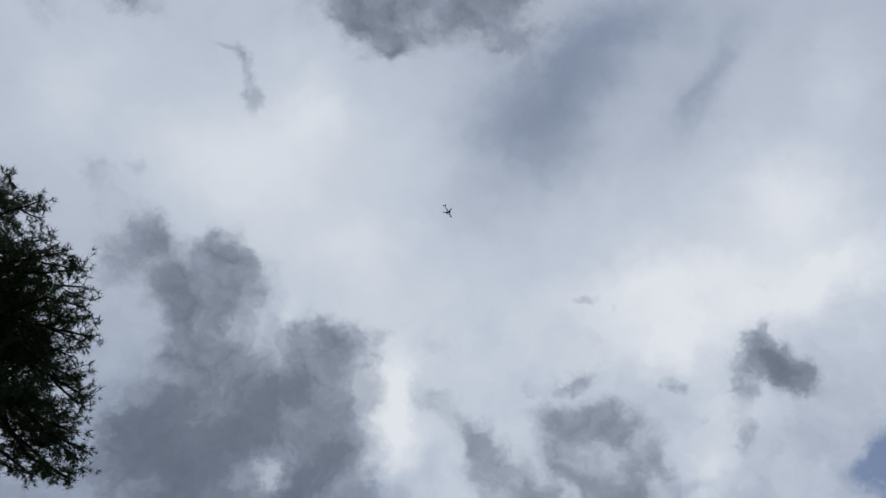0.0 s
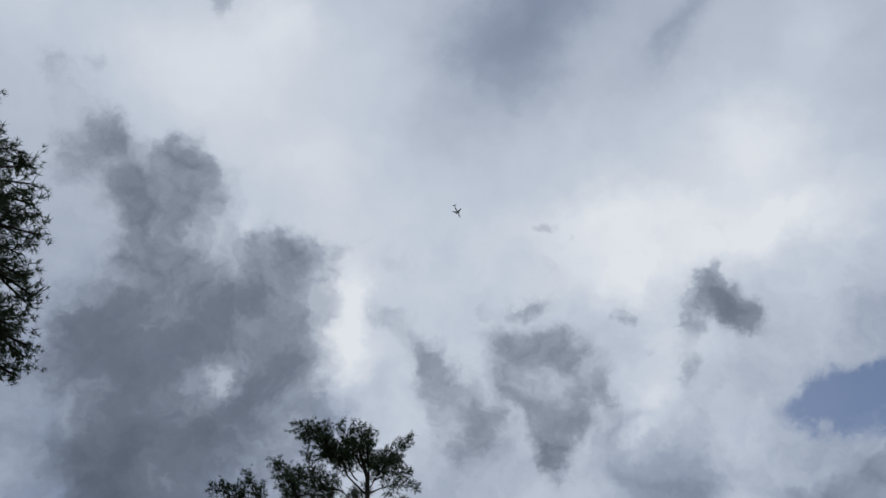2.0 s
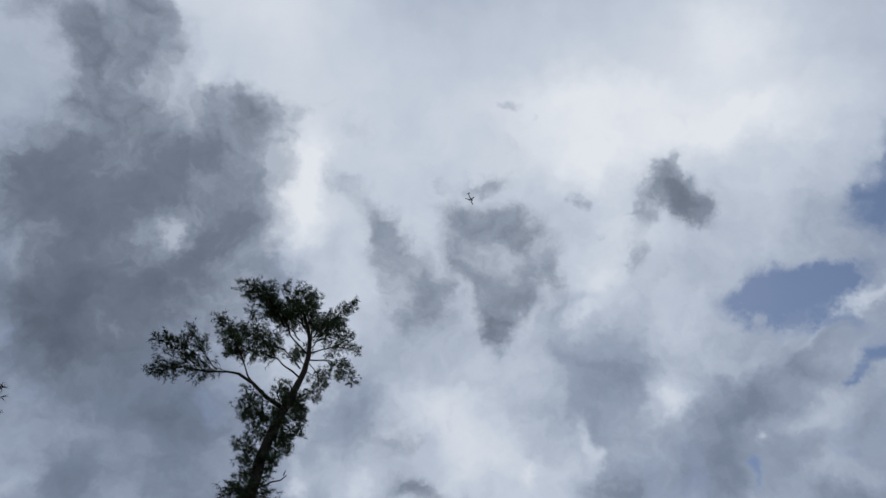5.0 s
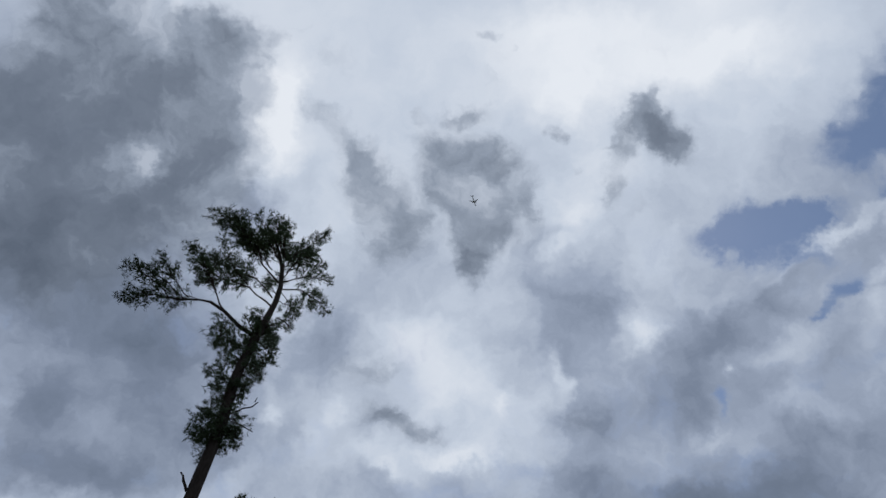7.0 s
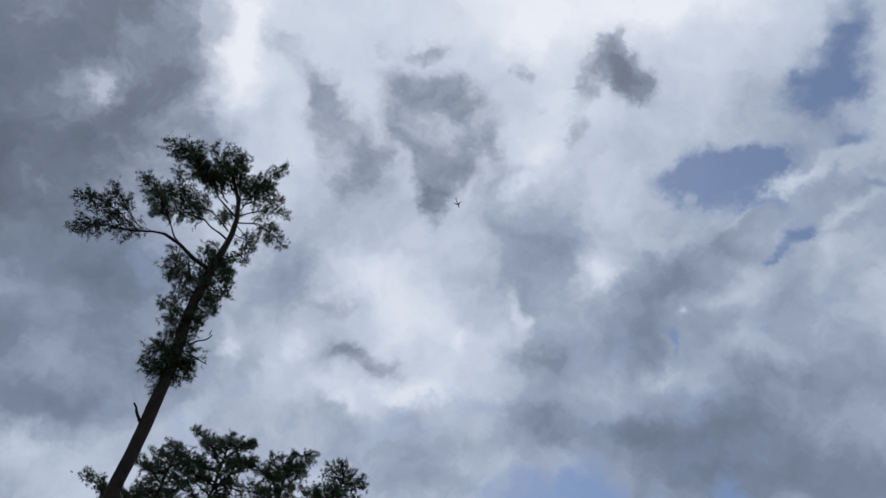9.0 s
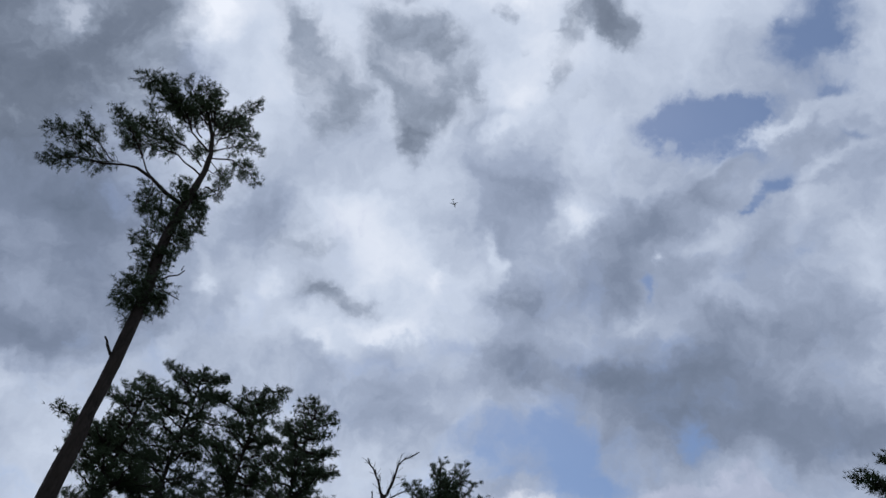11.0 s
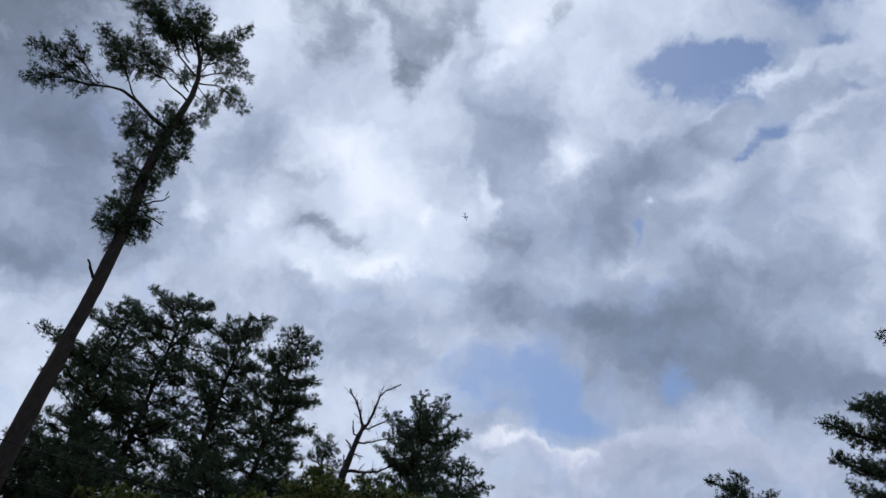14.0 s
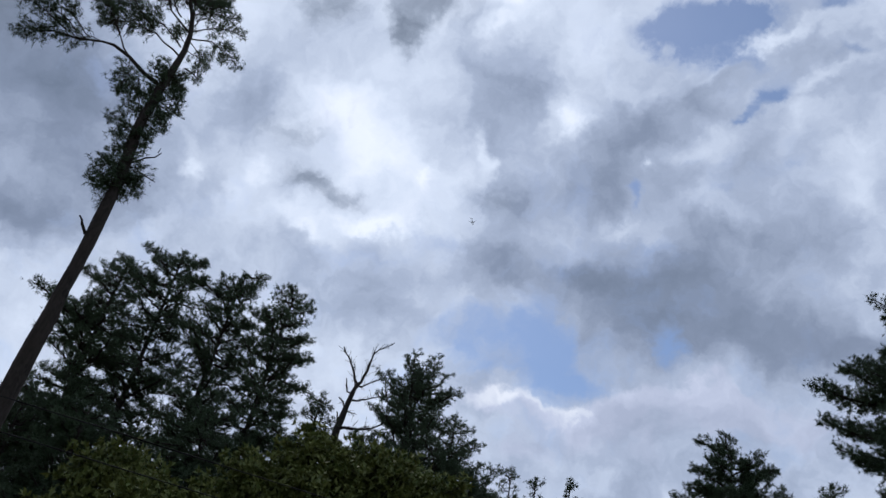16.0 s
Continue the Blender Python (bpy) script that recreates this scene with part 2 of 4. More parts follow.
class Nodes:
    """Short calls for building a node tree."""

    def __init__(self, tree):
        self.tree = tree

    def add(self, kind, ins=(), **props):
        n = self.tree.nodes.new(kind)
        for k, v in props.items():
            if k == "operation":
                n.operation = v
            elif k == "vector_type":
                n.vector_type = v
            elif k == "sky_type":
                n.sky_type = v
            elif k == "noise_dimensions":
                n.noise_dimensions = v
            elif k == "feature":
                n.feature = v
            elif k == "use_clamp":
                n.use_clamp = v
            elif k == "data_type":
                n.data_type = v
        for key, v in dict(ins).items():
            if isinstance(v, bpy.types.NodeSocket):
                self.tree.links.new(v, n.inputs[key])
            else:
                n.inputs[key].default_value = v
        return n

    def math(self, op, a, b=0.0, c=0.0, clamp=False):
        return self.add("ShaderNodeMath", {0: a, 1: b, 2: c}, operation=op, use_clamp=clamp).outputs[0]

    def vec(self, op, a, b=(0, 0, 0)):
        return self.add("ShaderNodeVectorMath", {0: a, 1: b}, operation=op)

    def noise(self, vector, scale, detail, rough=0.55, distort=0.0):
        moved = self.vec("ADD", vector, (3.713, 1.937, 0.419)).outputs[0]
        return self.add("ShaderNodeTexNoise", {"Vector": moved, "Scale": scale, "Detail": detail, "Roughness": rough, "Distortion": distort})

    def smooth(self, v, lo, hi, to_lo=0.0, to_hi=1.0):
        n = self.add("ShaderNodeMapRange", {"Value": v, "From Min": lo, "From Max": hi, "To Min": to_lo, "To Max": to_hi})
        n.interpolation_type = "SMOOTHSTEP"
        return n.outputs[0]

    def mix(self, f, a, b):
        n = self.tree.nodes.new("ShaderNodeMix")
        n.data_type = "RGBA"
        for key, v in ((0, f), (6, a), (7, b)):
            if isinstance(v, bpy.types.NodeSocket):
                self.tree.links.new(v, n.inputs[key])
            else:
                n.inputs[key].default_value = v
        return n.outputs[2]

    def ramp(self, v, stops):
        n = self.tree.nodes.new("ShaderNodeValToRGB")
        while len(n.color_ramp.elements) < len(stops):
            n.color_ramp.elements.new(0.5)
        for e, (at, colour) in zip(n.color_ramp.elements, stops):
            e.position, e.color = at, (*colour, 1)
        self.tree.links.new(v, n.inputs[0])
        return n.outputs[0]


def blob_sum(g, chart, rows):
    """The sum of soft round spots on the chart; the running sum rides along as the vector's third part."""
    run = chart
    for u, v, ru, rv, turn, weight in rows:
        m = g.add("ShaderNodeMapping", {"Vector": run, "Location": (u, v, 0), "Rotation": (0, 0, radians(turn)), "Scale": (ru, rv, 1e4)}, vector_type="TEXTURE")
        q = g.vec("DOT_PRODUCT", m.outputs[0])
        g.tree.links.new(m.outputs[0], q.inputs[1])
        spot = g.math("POWER", 0.3679, q.outputs["Value"])
        run = g.add("ShaderNodeVectorMath", {0: spot, 1: (0, 0, weight), 2: run}, operation="MULTIPLY_ADD").outputs[0]
    return g.add("ShaderNodeSeparateXYZ", {0: run}).outputs[2]


def build_sky():
    world = bpy.data.worlds.new("sky")
    scene.world = world
    world.use_nodes = True
    g = Nodes(world.node_tree)
    world.node_tree.nodes.clear()
    way = g.add("ShaderNodeTexCoord").outputs["Generated"]
    right, down, ahead = (g.vec("DOT_PRODUCT", way, a).outputs["Value"] for a in (SKY_RIGHT, SKY_DOWN, SKY_AHEAD))
    k = g.math("DIVIDE", 2.0, g.math("MAXIMUM", g.math("ADD", ahead, 1.0), 0.05))
    flat = g.add("ShaderNodeCombineXYZ", {0: g.math("MULTIPLY", right, k), 1: g.math("MULTIPLY", g.math("MULTIPLY", down, -1.0), k), 2: 0.0}).outputs[0]
    # ragged edges: the chart is bent at three scales
    chart = flat
    for scale, amount, detail in ((5.0, 0.06, 2.0), (14.0, 0.065, 4.0), (45.0, 0.030, 6.0)):
        w = g.vec("SUBTRACT", g.noise(flat, scale, detail, 0.6).outputs["Color"], (0.5, 0.5, 0.5))
        s = g.vec("MULTIPLY", w.outputs[0], (amount, amount, 0))
        chart = g.vec("ADD", chart, s.outputs[0]).outputs[0]
    big = g.math("SUBTRACT", g.noise(chart, 3.6, 6.0, 0.5).outputs["Fac"], 0.5)
    mid = g.math("SUBTRACT", g.noise(chart, 9.0, 6.0, 0.52).outputs["Fac"], 0.5)
    fine = g.math("SUBTRACT", g.noise(chart, 20.0, 7.0, 0.58).outputs["Fac"], 0.5)
    billow = g.add("ShaderNodeTexVoronoi", {"Vector": g.vec("ADD", chart, (3.713, 1.937, 0.419)).outputs[0], "Scale": 13.0, "Detail": 3.0, "Roughness": 0.5}, feature="F1").outputs["Distance"]
    billow = g.math("SUBTRACT", 0.42, billow)
    # lit and shaded sides of the lumps
    shifted = g.vec("ADD", chart, (-0.012, 0.022, 0)).outputs[0]
    lumps = g.math("SUBTRACT", g.noise(chart, 8.0, 6.0, 0.55).outputs["Fac"], g.noise(shifted, 8.0, 6.0, 0.55).outputs["Fac"])
    # broad thickness of the whole deck
    deck = blob_sum(g, chart, DECK)
    # the veil of high cloud, with soft grey masses and thin bright parts
    bright = blob_sum(g, chart, BRIGHT_HIGH + BRIGHT_MIDDLE + BRIGHT_LOW + BRIGHT_EDGE)
    soft = g.math("SUBTRACT", blob_sum(g, chart, GREY_WEST + GREY_MIDDLE + GREY_EAST), g.math("MULTIPLY", bright, 0.72))
    soft = g.math("ADD", soft, deck)
    # the higher veil is smooth, the lower deck lumpy
    lumpy = g.smooth(g.add("ShaderNodeSeparateXYZ", {0: flat}).outputs[1], 0.05, 0.38, 1.0, 0.25)
    rough = g.math("MULTIPLY_ADD", fine, 0.50, g.math("MULTIPLY_ADD", mid, 0.75, g.math("MULTIPLY", big, 0.75)))
    rough = g.math("MULTIPLY_ADD", lumps, g.smooth(soft, -0.3, 0.35, 0.3, 1.3), rough)
    soft = g.math("MULTIPLY_ADD", rough, lumpy, soft)
    veil = g.ramp(g.math("MULTIPLY_ADD", soft, 0.48, 0.335, clamp=True), VEIL_COLOURS)
    # clear sky in the gaps
    sky = g.add("ShaderNodeTexSky", sky_type="NISHITA")
    sky.sun_disc, sky.sun_elevation, sky.sun_rotation, sky.altitude = False, radians(SUN_ELEVATION), radians(SUN_AZIMUTH), 100.0
    sky.dust_density, sky.ozone_density = 0.3, 2.0
    clear = g.vec("SCALE", sky.outputs[0])
    clear.inputs["Scale"].default_value = 0.092
    gap = g.math("MULTIPLY", g.math("MULTIPLY_ADD", fine, -2.2, g.math("MULTIPLY", mid, -2.0)), lumpy)
    gap = g.math("ADD", gap, blob_sum(g, chart, BLUE_GAPS + BLUE_LOW))
    shown = g.mix(g.smooth(gap, 0.05, 1.5, 0.0, 0.95), veil, clear.outputs[0])
    # bright-topped cumulus low over the trees
    heap = blob_sum(g, chart, WHITE_HEAPS)
    lit = blob_sum(g, chart, HEAP_LIGHT)
    rim = g.math("MULTIPLY_ADD", billow, 0.45, g.math("MULTIPLY_ADD", fine, 0.8, heap))
    rim = g.math("MULTIPLY_ADD", mid, 0.5, rim)
    body = g.math("MULTIPLY_ADD", lit, -0.34, g.math("MULTIPLY_ADD", deck, 0.4, g.math("MULTIPLY_ADD", rim, 0.12, 0.42)))
    body = g.math("MULTIPLY_ADD", mid, 0.5, g.math("MULTIPLY_ADD", lumps, 1.3, body), clamp=True)
    shown = g.mix(g.smooth(rim, 0.28, 0.90, 0.0, 0.90), shown, g.ramp(body, HEAP_COLOURS))
    # low dark cumulus with torn edges
    mass = blob_sum(g, chart, PUFFS_HIGH + PUFFS_WEST_TOP + PUFFS_WEST + PUFFS_MIDDLE + PUFFS_SMALL + PUFFS_LOW)
    edge = g.math("MULTIPLY_ADD", fine, 1.7, g.math("MULTIPLY", mass, 2.1))
    edge = g.math("MULTIPLY_ADD", mid, 1.0, edge)
    edge = g.math("MULTIPLY_ADD", billow, 0.40, edge)
    cover = g.math("MULTIPLY", g.smooth(edge, 0.16, 1.55, 0.0, 0.94), g.smooth(mass, 0.03, 0.16))
    depth = g.math("MULTIPLY_ADD", big, 0.5, g.math("MULTIPLY_ADD", mass, 0.22, 0.08))
    depth = g.math("MULTIPLY_ADD", mid, 0.9, depth)
    depth = g.math("MULTIPLY_ADD", lumps, 1.3, depth)
    depth = g.math("MULTIPLY_ADD", bright, -0.4, depth)
    depth = g.math("MULTIPLY_ADD", fine, 0.3, depth)
    depth = g.math("MULTIPLY_ADD", deck, 0.5, depth, clamp=True)
    final = g.mix(cover, shown, g.ramp(depth, PUFF_COLOURS))
    back = g.add("ShaderNodeBackground", {"Color": final, "Strength": 1.0})
    out = g.add("ShaderNodeOutputWorld")
    world.node_tree.links.new(back.outputs[0], out.inputs[0])
    world.cycles.sampling_method, world.cycles.sample_map_resolution = "MANUAL", 512


build_sky()

sun = new("sun", bpy.data.lights.new("sun", "SUN"))
sun.data.energy, sun.data.angle, sun.data.color = 0.8, radians(14), (1.0, 0.96, 0.90)
e, a = radians(SUN_ELEVATION), radians(SUN_AZIMUTH)
sun.matrix_world = look((0, 0, 60), (-60 * math.sin(a) * math.cos(e), -60 * math.cos(a) * math.cos(e), 60 - 60 * math.sin(e)))


# ---- materials ----
def surface(name, build, roughness=0.8, metallic=0.0, specular=0.5):
    """A node material; build(g, coordinates) returns its colour, and its height for the bump or None."""
    mat = bpy.data.materials.new(name)
    mat.use_nodes = True
    g = Nodes(mat.node_tree)
    shader = mat.node_tree.nodes["Principled BSDF"]
    shader.inputs["Roughness"].default_value, shader.inputs["Metallic"].default_value = roughness, metallic
    shader.inputs["Specular IOR Level"].default_value = specular
    colour, height = build(g, g.add("ShaderNodeTexCoord").outputs["Object"])
    mat.node_tree.links.new(colour, shader.inputs["Base Color"])
    if height is not None:
        bump = g.add("ShaderNodeBump", {"Height": height, "Strength": 0.6, "Distance": 0.02})
        mat.node_tree.links.new(bump.outputs[0], shader.inputs["Normal"])
    return mat


def bark_look(a, b, c):
    def build(g, at):
        stretched = g.vec("MULTIPLY", at, (1.0, 1.0, 0.25)).outputs[0]
        plates = g.noise(stretched, 22.0, 6.0, 0.65, 0.6).outputs["Fac"]
        stain = g.noise(at, 1.3, 4.0).outputs["Fac"]
        colour = g.mix(g.smooth(stain, 0.35, 0.7), g.ramp(plates, ((0.3, a), (0.62, b))), (*c, 1))
        return g.mix(0.55, g.ramp(plates, ((0.3, a), (0.62, b))), colour), plates
    return build


def leaf_look(a, b, c):
    def build(g, at):
        island = g.add("ShaderNodeNewGeometry").outputs["Random Per Island"]
        patch = g.noise(at, 0.9, 4.0).outputs["Fac"]
        mixed = g.mix(g.smooth(patch, 0.35, 0.68), (*a, 1), (*b, 1))
        return g.mix(g.math("MULTIPLY", island, 0.5), mixed, (*c, 1)), None
    return build


def ground_look(g, at):
    fine, broad = g.noise(at, 9.0, 8.0).outputs["Fac"], g.noise(at, 0.12, 5.0).outputs["Fac"]
    grass = g.ramp(fine, ((0.3, (0.035, 0.05, 0.018)), (0.7, (0.09, 0.11, 0.04))))
    litter = g.ramp(fine, ((0.3, (0.05, 0.035, 0.02)), (0.7, (0.13, 0.09, 0.055))))
    return g.mix(g.smooth(broad, 0.42, 0.6), grass, litter), fine


def paint_look(a, b):
    def build(g, at):
        return g.mix(g.noise(at, 0.5, 5.0).outputs["Fac"], (*a, 1), (*b, 1)), None
    return build


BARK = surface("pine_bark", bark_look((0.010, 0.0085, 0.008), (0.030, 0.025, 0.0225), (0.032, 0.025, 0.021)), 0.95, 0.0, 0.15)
DEAD_WOOD = surface("dead_wood", bark_look((0.009, 0.008, 0.0075), (0.027, 0.023, 0.0215), (0.022, 0.019, 0.018)), 0.95, 0.0, 0.15)
NEEDLES = surface("pine_needles", leaf_look((0.023, 0.040, 0.021), (0.038, 0.062, 0.031), (0.050, 0.075, 0.040)), 0.75, 0.0, 0.2)
LEAVES = surface("broad_leaves", leaf_look((0.05, 0.075, 0.017), (0.08, 0.105, 0.023), (0.15, 0.145, 0.032)), 0.6, 0.0, 0.3)
GROUND = surface("grass_and_litter", ground_look, 0.95)
WHITE_PAINT = surface("aircraft_paint", paint_look((0.62, 0.64, 0.66), (0.5, 0.52, 0.55)), 0.35)
GREY_PAINT = surface("aircraft_grey", paint_look((0.22, 0.23, 0.25), (0.16, 0.17, 0.19)), 0.4)
DARK_METAL = surface("engine_metal", paint_look((0.10, 0.10, 0.11), (0.16, 0.16, 0.17)), 0.35, 0.8)
CABLE = surface("cable_rubber", paint_look((0.008, 0.008, 0.009), (0.014, 0.014, 0.015)), 0.9, 0.0, 0.1)


# ---- building blocks ----
class Build:
    """Collects triangles and quads for one mesh."""

    def __init__(self):
        self.verts, self.faces, self.count = [], [], 0

    def put(self, verts, faces):
        self.verts.append(np.asarray(verts, float))
        self.faces += [tuple(i + self.count for i in f) for f in faces]
        self.count += len(verts)

    def tube(self, points, radii, sides=7, rough=0.0, rng=None):
        pts = np.asarray(points, float)
        along = np.gradient(pts, axis=0)
        along /= np.linalg.norm(along, axis=1)[:, None] + 1e-9
        side = np.cross(along, (0.31, 0.95, 0.05))
        side /= np.linalg.norm(side, axis=1)[:, None] + 1e-9
        other = np.cross(along, side)
        turn = np.linspace(0, 2 * math.pi, sides, endpoint=False)
        ring = np.cos(turn)[None, :, None] * side[:, None] + np.sin(turn)[None, :, None] * other[:, None]
        r = np.asarray(radii, float)[:, None] * np.ones((1, sides))
        if rng is not None and rough:
            r = r * (1 + rough * (rng.random(r.shape) - 0.5))
        verts = (pts[:, None] + ring * r[..., None]).reshape(-1, 3)
        n = len(pts)
        faces = [(i * sides + j, i * sides + (j + 1) % sides, (i + 1) * sides + (j + 1) % sides, (i + 1) * sides + j) for i in range(n - 1) for j in range(sides)]
        faces += [tuple(range(sides))[::-1], tuple((n - 1) * sides + j for j in range(sides))]
        self.put(verts, faces)

    def mesh(self, name, material, smooth=False):
        me = bpy.data.meshes.new(name)
        me.from_pydata(np.concatenate(self.verts).tolist(), [], self.faces)
        me.materials.append(material)
        if smooth:
            me.polygons.foreach_set("use_smooth", [True] * len(me.polygons))
        me.update()
        return me


def part(name, mesh, parent, label=""):
    ob = new(name, mesh)
    ob.parent = parent
    return tagged(ob, label)


def thing(name, m, label, category, group=""):
    ob = new(name)
    ob.matrix_world = m
    ob.empty_display_size = 0.3
    return tagged(ob, label, category, group)


def at_azimuth(azimuth, distance):
    """The pose of a thing that far from the middle of the clearing, its own x axis across the line of sight."""
    a = radians(azimuth)
    return pose(distance * math.sin(a), distance * math.cos(a), 0, 0, 0, -azimuth)


def tufts_mesh(name, centres, ways, sizes, material, rng, blades=11, width=0.085, spread=1.0):
    """One mesh of needle tufts: thin blades that fan out from each centre."""
    c, d, s = np.repeat(centres, blades, 0), np.repeat(ways, blades, 0), np.repeat(sizes, blades)
    way = d * 0.55 + rng.normal(size=c.shape) * 0.62 * spread
    way /= np.linalg.norm(way, axis=1)[:, None]
    side = np.cross(way, rng.normal(size=c.shape))
    side /= np.linalg.norm(side, axis=1)[:, None] + 1e-9
    long = (s * rng.uniform(0.65, 1.15, len(s)))[:, None]
    v = np.stack([c + side * long * width, c - side * long * width, c + way * long], 1).reshape(-1, 3)
    n = len(v) // 3
    me = bpy.data.meshes.new(name)
    me.vertices.add(len(v))
    me.vertices.foreach_set("co", v.ravel())
    me.loops.add(len(v))
    me.loops.foreach_set("vertex_index", np.arange(len(v)))
    me.polygons.add(n)
    me.polygons.foreach_set("loop_start", np.arange(n) * 3)
    me.update(calc_edges=True)
    me.materials.append(material)
    return me


def curve_points(a, b, sag, rng, steps=7, wobble=0.04):
    """A bent line from a to b that bows by sag and wobbles a little."""
    a, b = np.asarray(a, float), np.asarray(b, float)
    t = np.linspace(0, 1, steps)[:, None]
    long = np.linalg.norm(b - a)
    p = a + (b - a) * t
    p[:, 2] += (sag * np.sin(math.pi * t) * long)[:, 0]
    w = rng.normal(size=(steps, 3)) * wobble * long
    w[0], w[-1] = 0, 0
    return p + w * np.sin(math.pi * t)


def grow_limb(a, b, radius, rng, density, tuft, bare=0.25, sag=-0.05, fan=0.32, twig_long=0.45, flat=0.55, via=()):
    """A limb from a, by way of via, to b with side twigs and needle tufts: the wood, and the tufts' centres, ways and sizes."""
    wood = Build()
    spine = curve_points(a, b, sag, rng)
    if via:
        knots = np.array([a, *via, b], float)
        run = np.concatenate([[0], np.cumsum(np.linalg.norm(np.diff(knots, axis=0), axis=1))])
        spine = np.stack([np.interp(np.linspace(0, run[-1], 9), run, knots[:, k]) for k in range(3)], 1)
        spine[1:-1] += rng.normal(size=(7, 3)) * 0.012 * run[-1]
    long = float(np.linalg.norm(spine[-1] - spine[0]))
    wood.tube(spine, np.linspace(radius, radius * 0.25, len(spine)), 6, 0.25, rng)
    centres, ways, sizes = [], [], []
    n = max(3, int(long * density))
    for i in range(n):
        t = bare + (1 - bare) * (i + rng.random()) / n
        x = t * (len(spine) - 1)
        k = min(int(x), len(spine) - 2)
        root = spine[k] + (spine[k + 1] - spine[k]) * (x - k)
        ahead = spine[k + 1] - spine[k]
        ahead /= np.linalg.norm(ahead) + 1e-9
        side = rng.normal(size=3)
        side -= ahead * side.dot(ahead)
        side[2] = side[2] * flat + 0.18
        side /= np.linalg.norm(side) + 1e-9
        way = ahead * rng.uniform(0.35, 0.9) + side * rng.uniform(0.5, 1.0)
        way /= np.linalg.norm(way)
        reach = twig_long * (1.15 - 0.75 * t) * long ** 0.5 * rng.uniform(0.5, 1.2)
        tip = root + way * reach
        tw = curve_points(root, tip, 0.06, rng, 3, 0.05)
        wood.tube(tw, np.linspace(max(0.006, radius * 0.28 * (1.1 - t)), 0.003, 3), 3)
        m = max(2, int(reach / tuft * 1.7))
        for j in range(m):
            s = 0.4 + 0.6 * (j + 1) / m
            p = root + (tip - root) * s + rng.normal(size=3) * tuft * fan
            p[2] += reach * 0.05
            d = way + rng.normal(size=3) * 0.45
            d[2] += 0.25
            centres.append(p), ways.append(d / np.linalg.norm(d)), sizes.append(tuft * rng.uniform(0.75, 1.25))
    for j in range(3):
        centres.append(spine[-1] + rng.normal(size=3) * tuft * 0.4), ways.append((spine[-1] - spine[-2]) / (np.linalg.norm(spine[-1] - spine[-2]) + 1e-9)), sizes.append(tuft * 1.1)
    return wood, centres, ways, sizes


def add_limb(tree, a, b, radius, rng, needles, density=16, tuft=0.13, blades=13, bark=None, width=0.05, **more):
    wood, c, d, s = grow_limb(a, b, radius, rng, density, tuft, **more)
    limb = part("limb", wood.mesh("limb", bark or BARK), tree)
    part("foliage", tufts_mesh("foliage", np.array(c), np.array(d), np.array(s), needles, rng, blades, width), limb)
    return limb


def trunk_part(tree, points, radii, rng, bark, sides=12):
    """A tapered, slightly knotty trunk through a few bends."""
    pts, rad = np.asarray(points, float), np.asarray(radii, float)
    z = np.linspace(pts[0, 2], pts[-1, 2], 34)
    p = np.stack([np.interp(z, pts[:, 2], pts[:, 0]), np.interp(z, pts[:, 2], pts[:, 1]), z], 1)
    p[1:-1] = (p[:-2] + 2 * p[1:-1] + p[2:]) / 4
    p[1:-1, :2] += rng.normal(size=(32, 2)) * rad.mean() * 0.08
    b = Build()
    b.tube(p, np.interp(z, pts[:, 2], rad), sides, 0.26, rng)
    part("trunk", b.mesh("trunk", bark, True), tree)
    return lambda h: np.array([np.interp(h, z, p[:, 0]), np.interp(h, z, p[:, 1]), h])


def pine(azimuth, distance, height, crown_from, spread, seed, label, limbs=132, density=25, tuft=0.115, blades=13, lean=0.0, ragged=0.5, needles=None, shape=((0, 0.75), (0.45, 1.0), (0.8, 0.8), (1, 0.38)), radius=0.2, boughs=(), rise=(0.02, 0.4), group="pines round the clearing"):
    """A pine with level tiers of limbs. spread: the crown's greatest half width; shape: its share of that from the crown's foot to its top;
    boughs: limbs that stand out, by their tips."""
    rng = np.random.default_rng(seed)
    tree = thing("pine_tree", at_azimuth(azimuth, distance), label, "tree", group)
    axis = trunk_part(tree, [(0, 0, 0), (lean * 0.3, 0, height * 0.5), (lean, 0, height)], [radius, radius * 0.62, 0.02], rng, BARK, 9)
    needles = needles or NEEDLES
    steps, shares = zip(*shape)
    for i in range(limbs):
        f = (i + rng.random()) / limbs
        h = crown_from + (height - crown_from) * f
        reach = max(0.3, spread * np.interp(f, steps, shares) * (1 - ragged * rng.random()))
        turn = (i * 2.4 + rng.random() * 1.2) % 6.283
        a = axis(h - 0.1)
        b = a + np.array([math.cos(turn) * reach, math.sin(turn) * reach, reach * rng.uniform(*rise) * (0.5 + f)])
        add_limb(tree, a, b, 0.022 + 0.012 * reach, rng, needles, density, tuft, blades, sag=rng.uniform(-0.1, 0.04), twig_long=0.46, flat=0.28, width=0.06, bare=0.12)
    for x, y, z in boughs:
        a = axis(z - 0.25 * math.hypot(x - lean, y))
        add_limb(tree, a, (x, y, z), 0.03 + 0.01 * abs(x), rng, needles, density * 1.5, tuft, blades, sag=-0.08, twig_long=0.40, flat=0.4, width=0.06, bare=0.25)
    add_limb(tree, axis(height - 0.6), axis(height) + np.array([0, 0, 0.15]), 0.02, rng, needles, 26, tuft, blades, twig_long=0.35, width=0.06)
    return tree


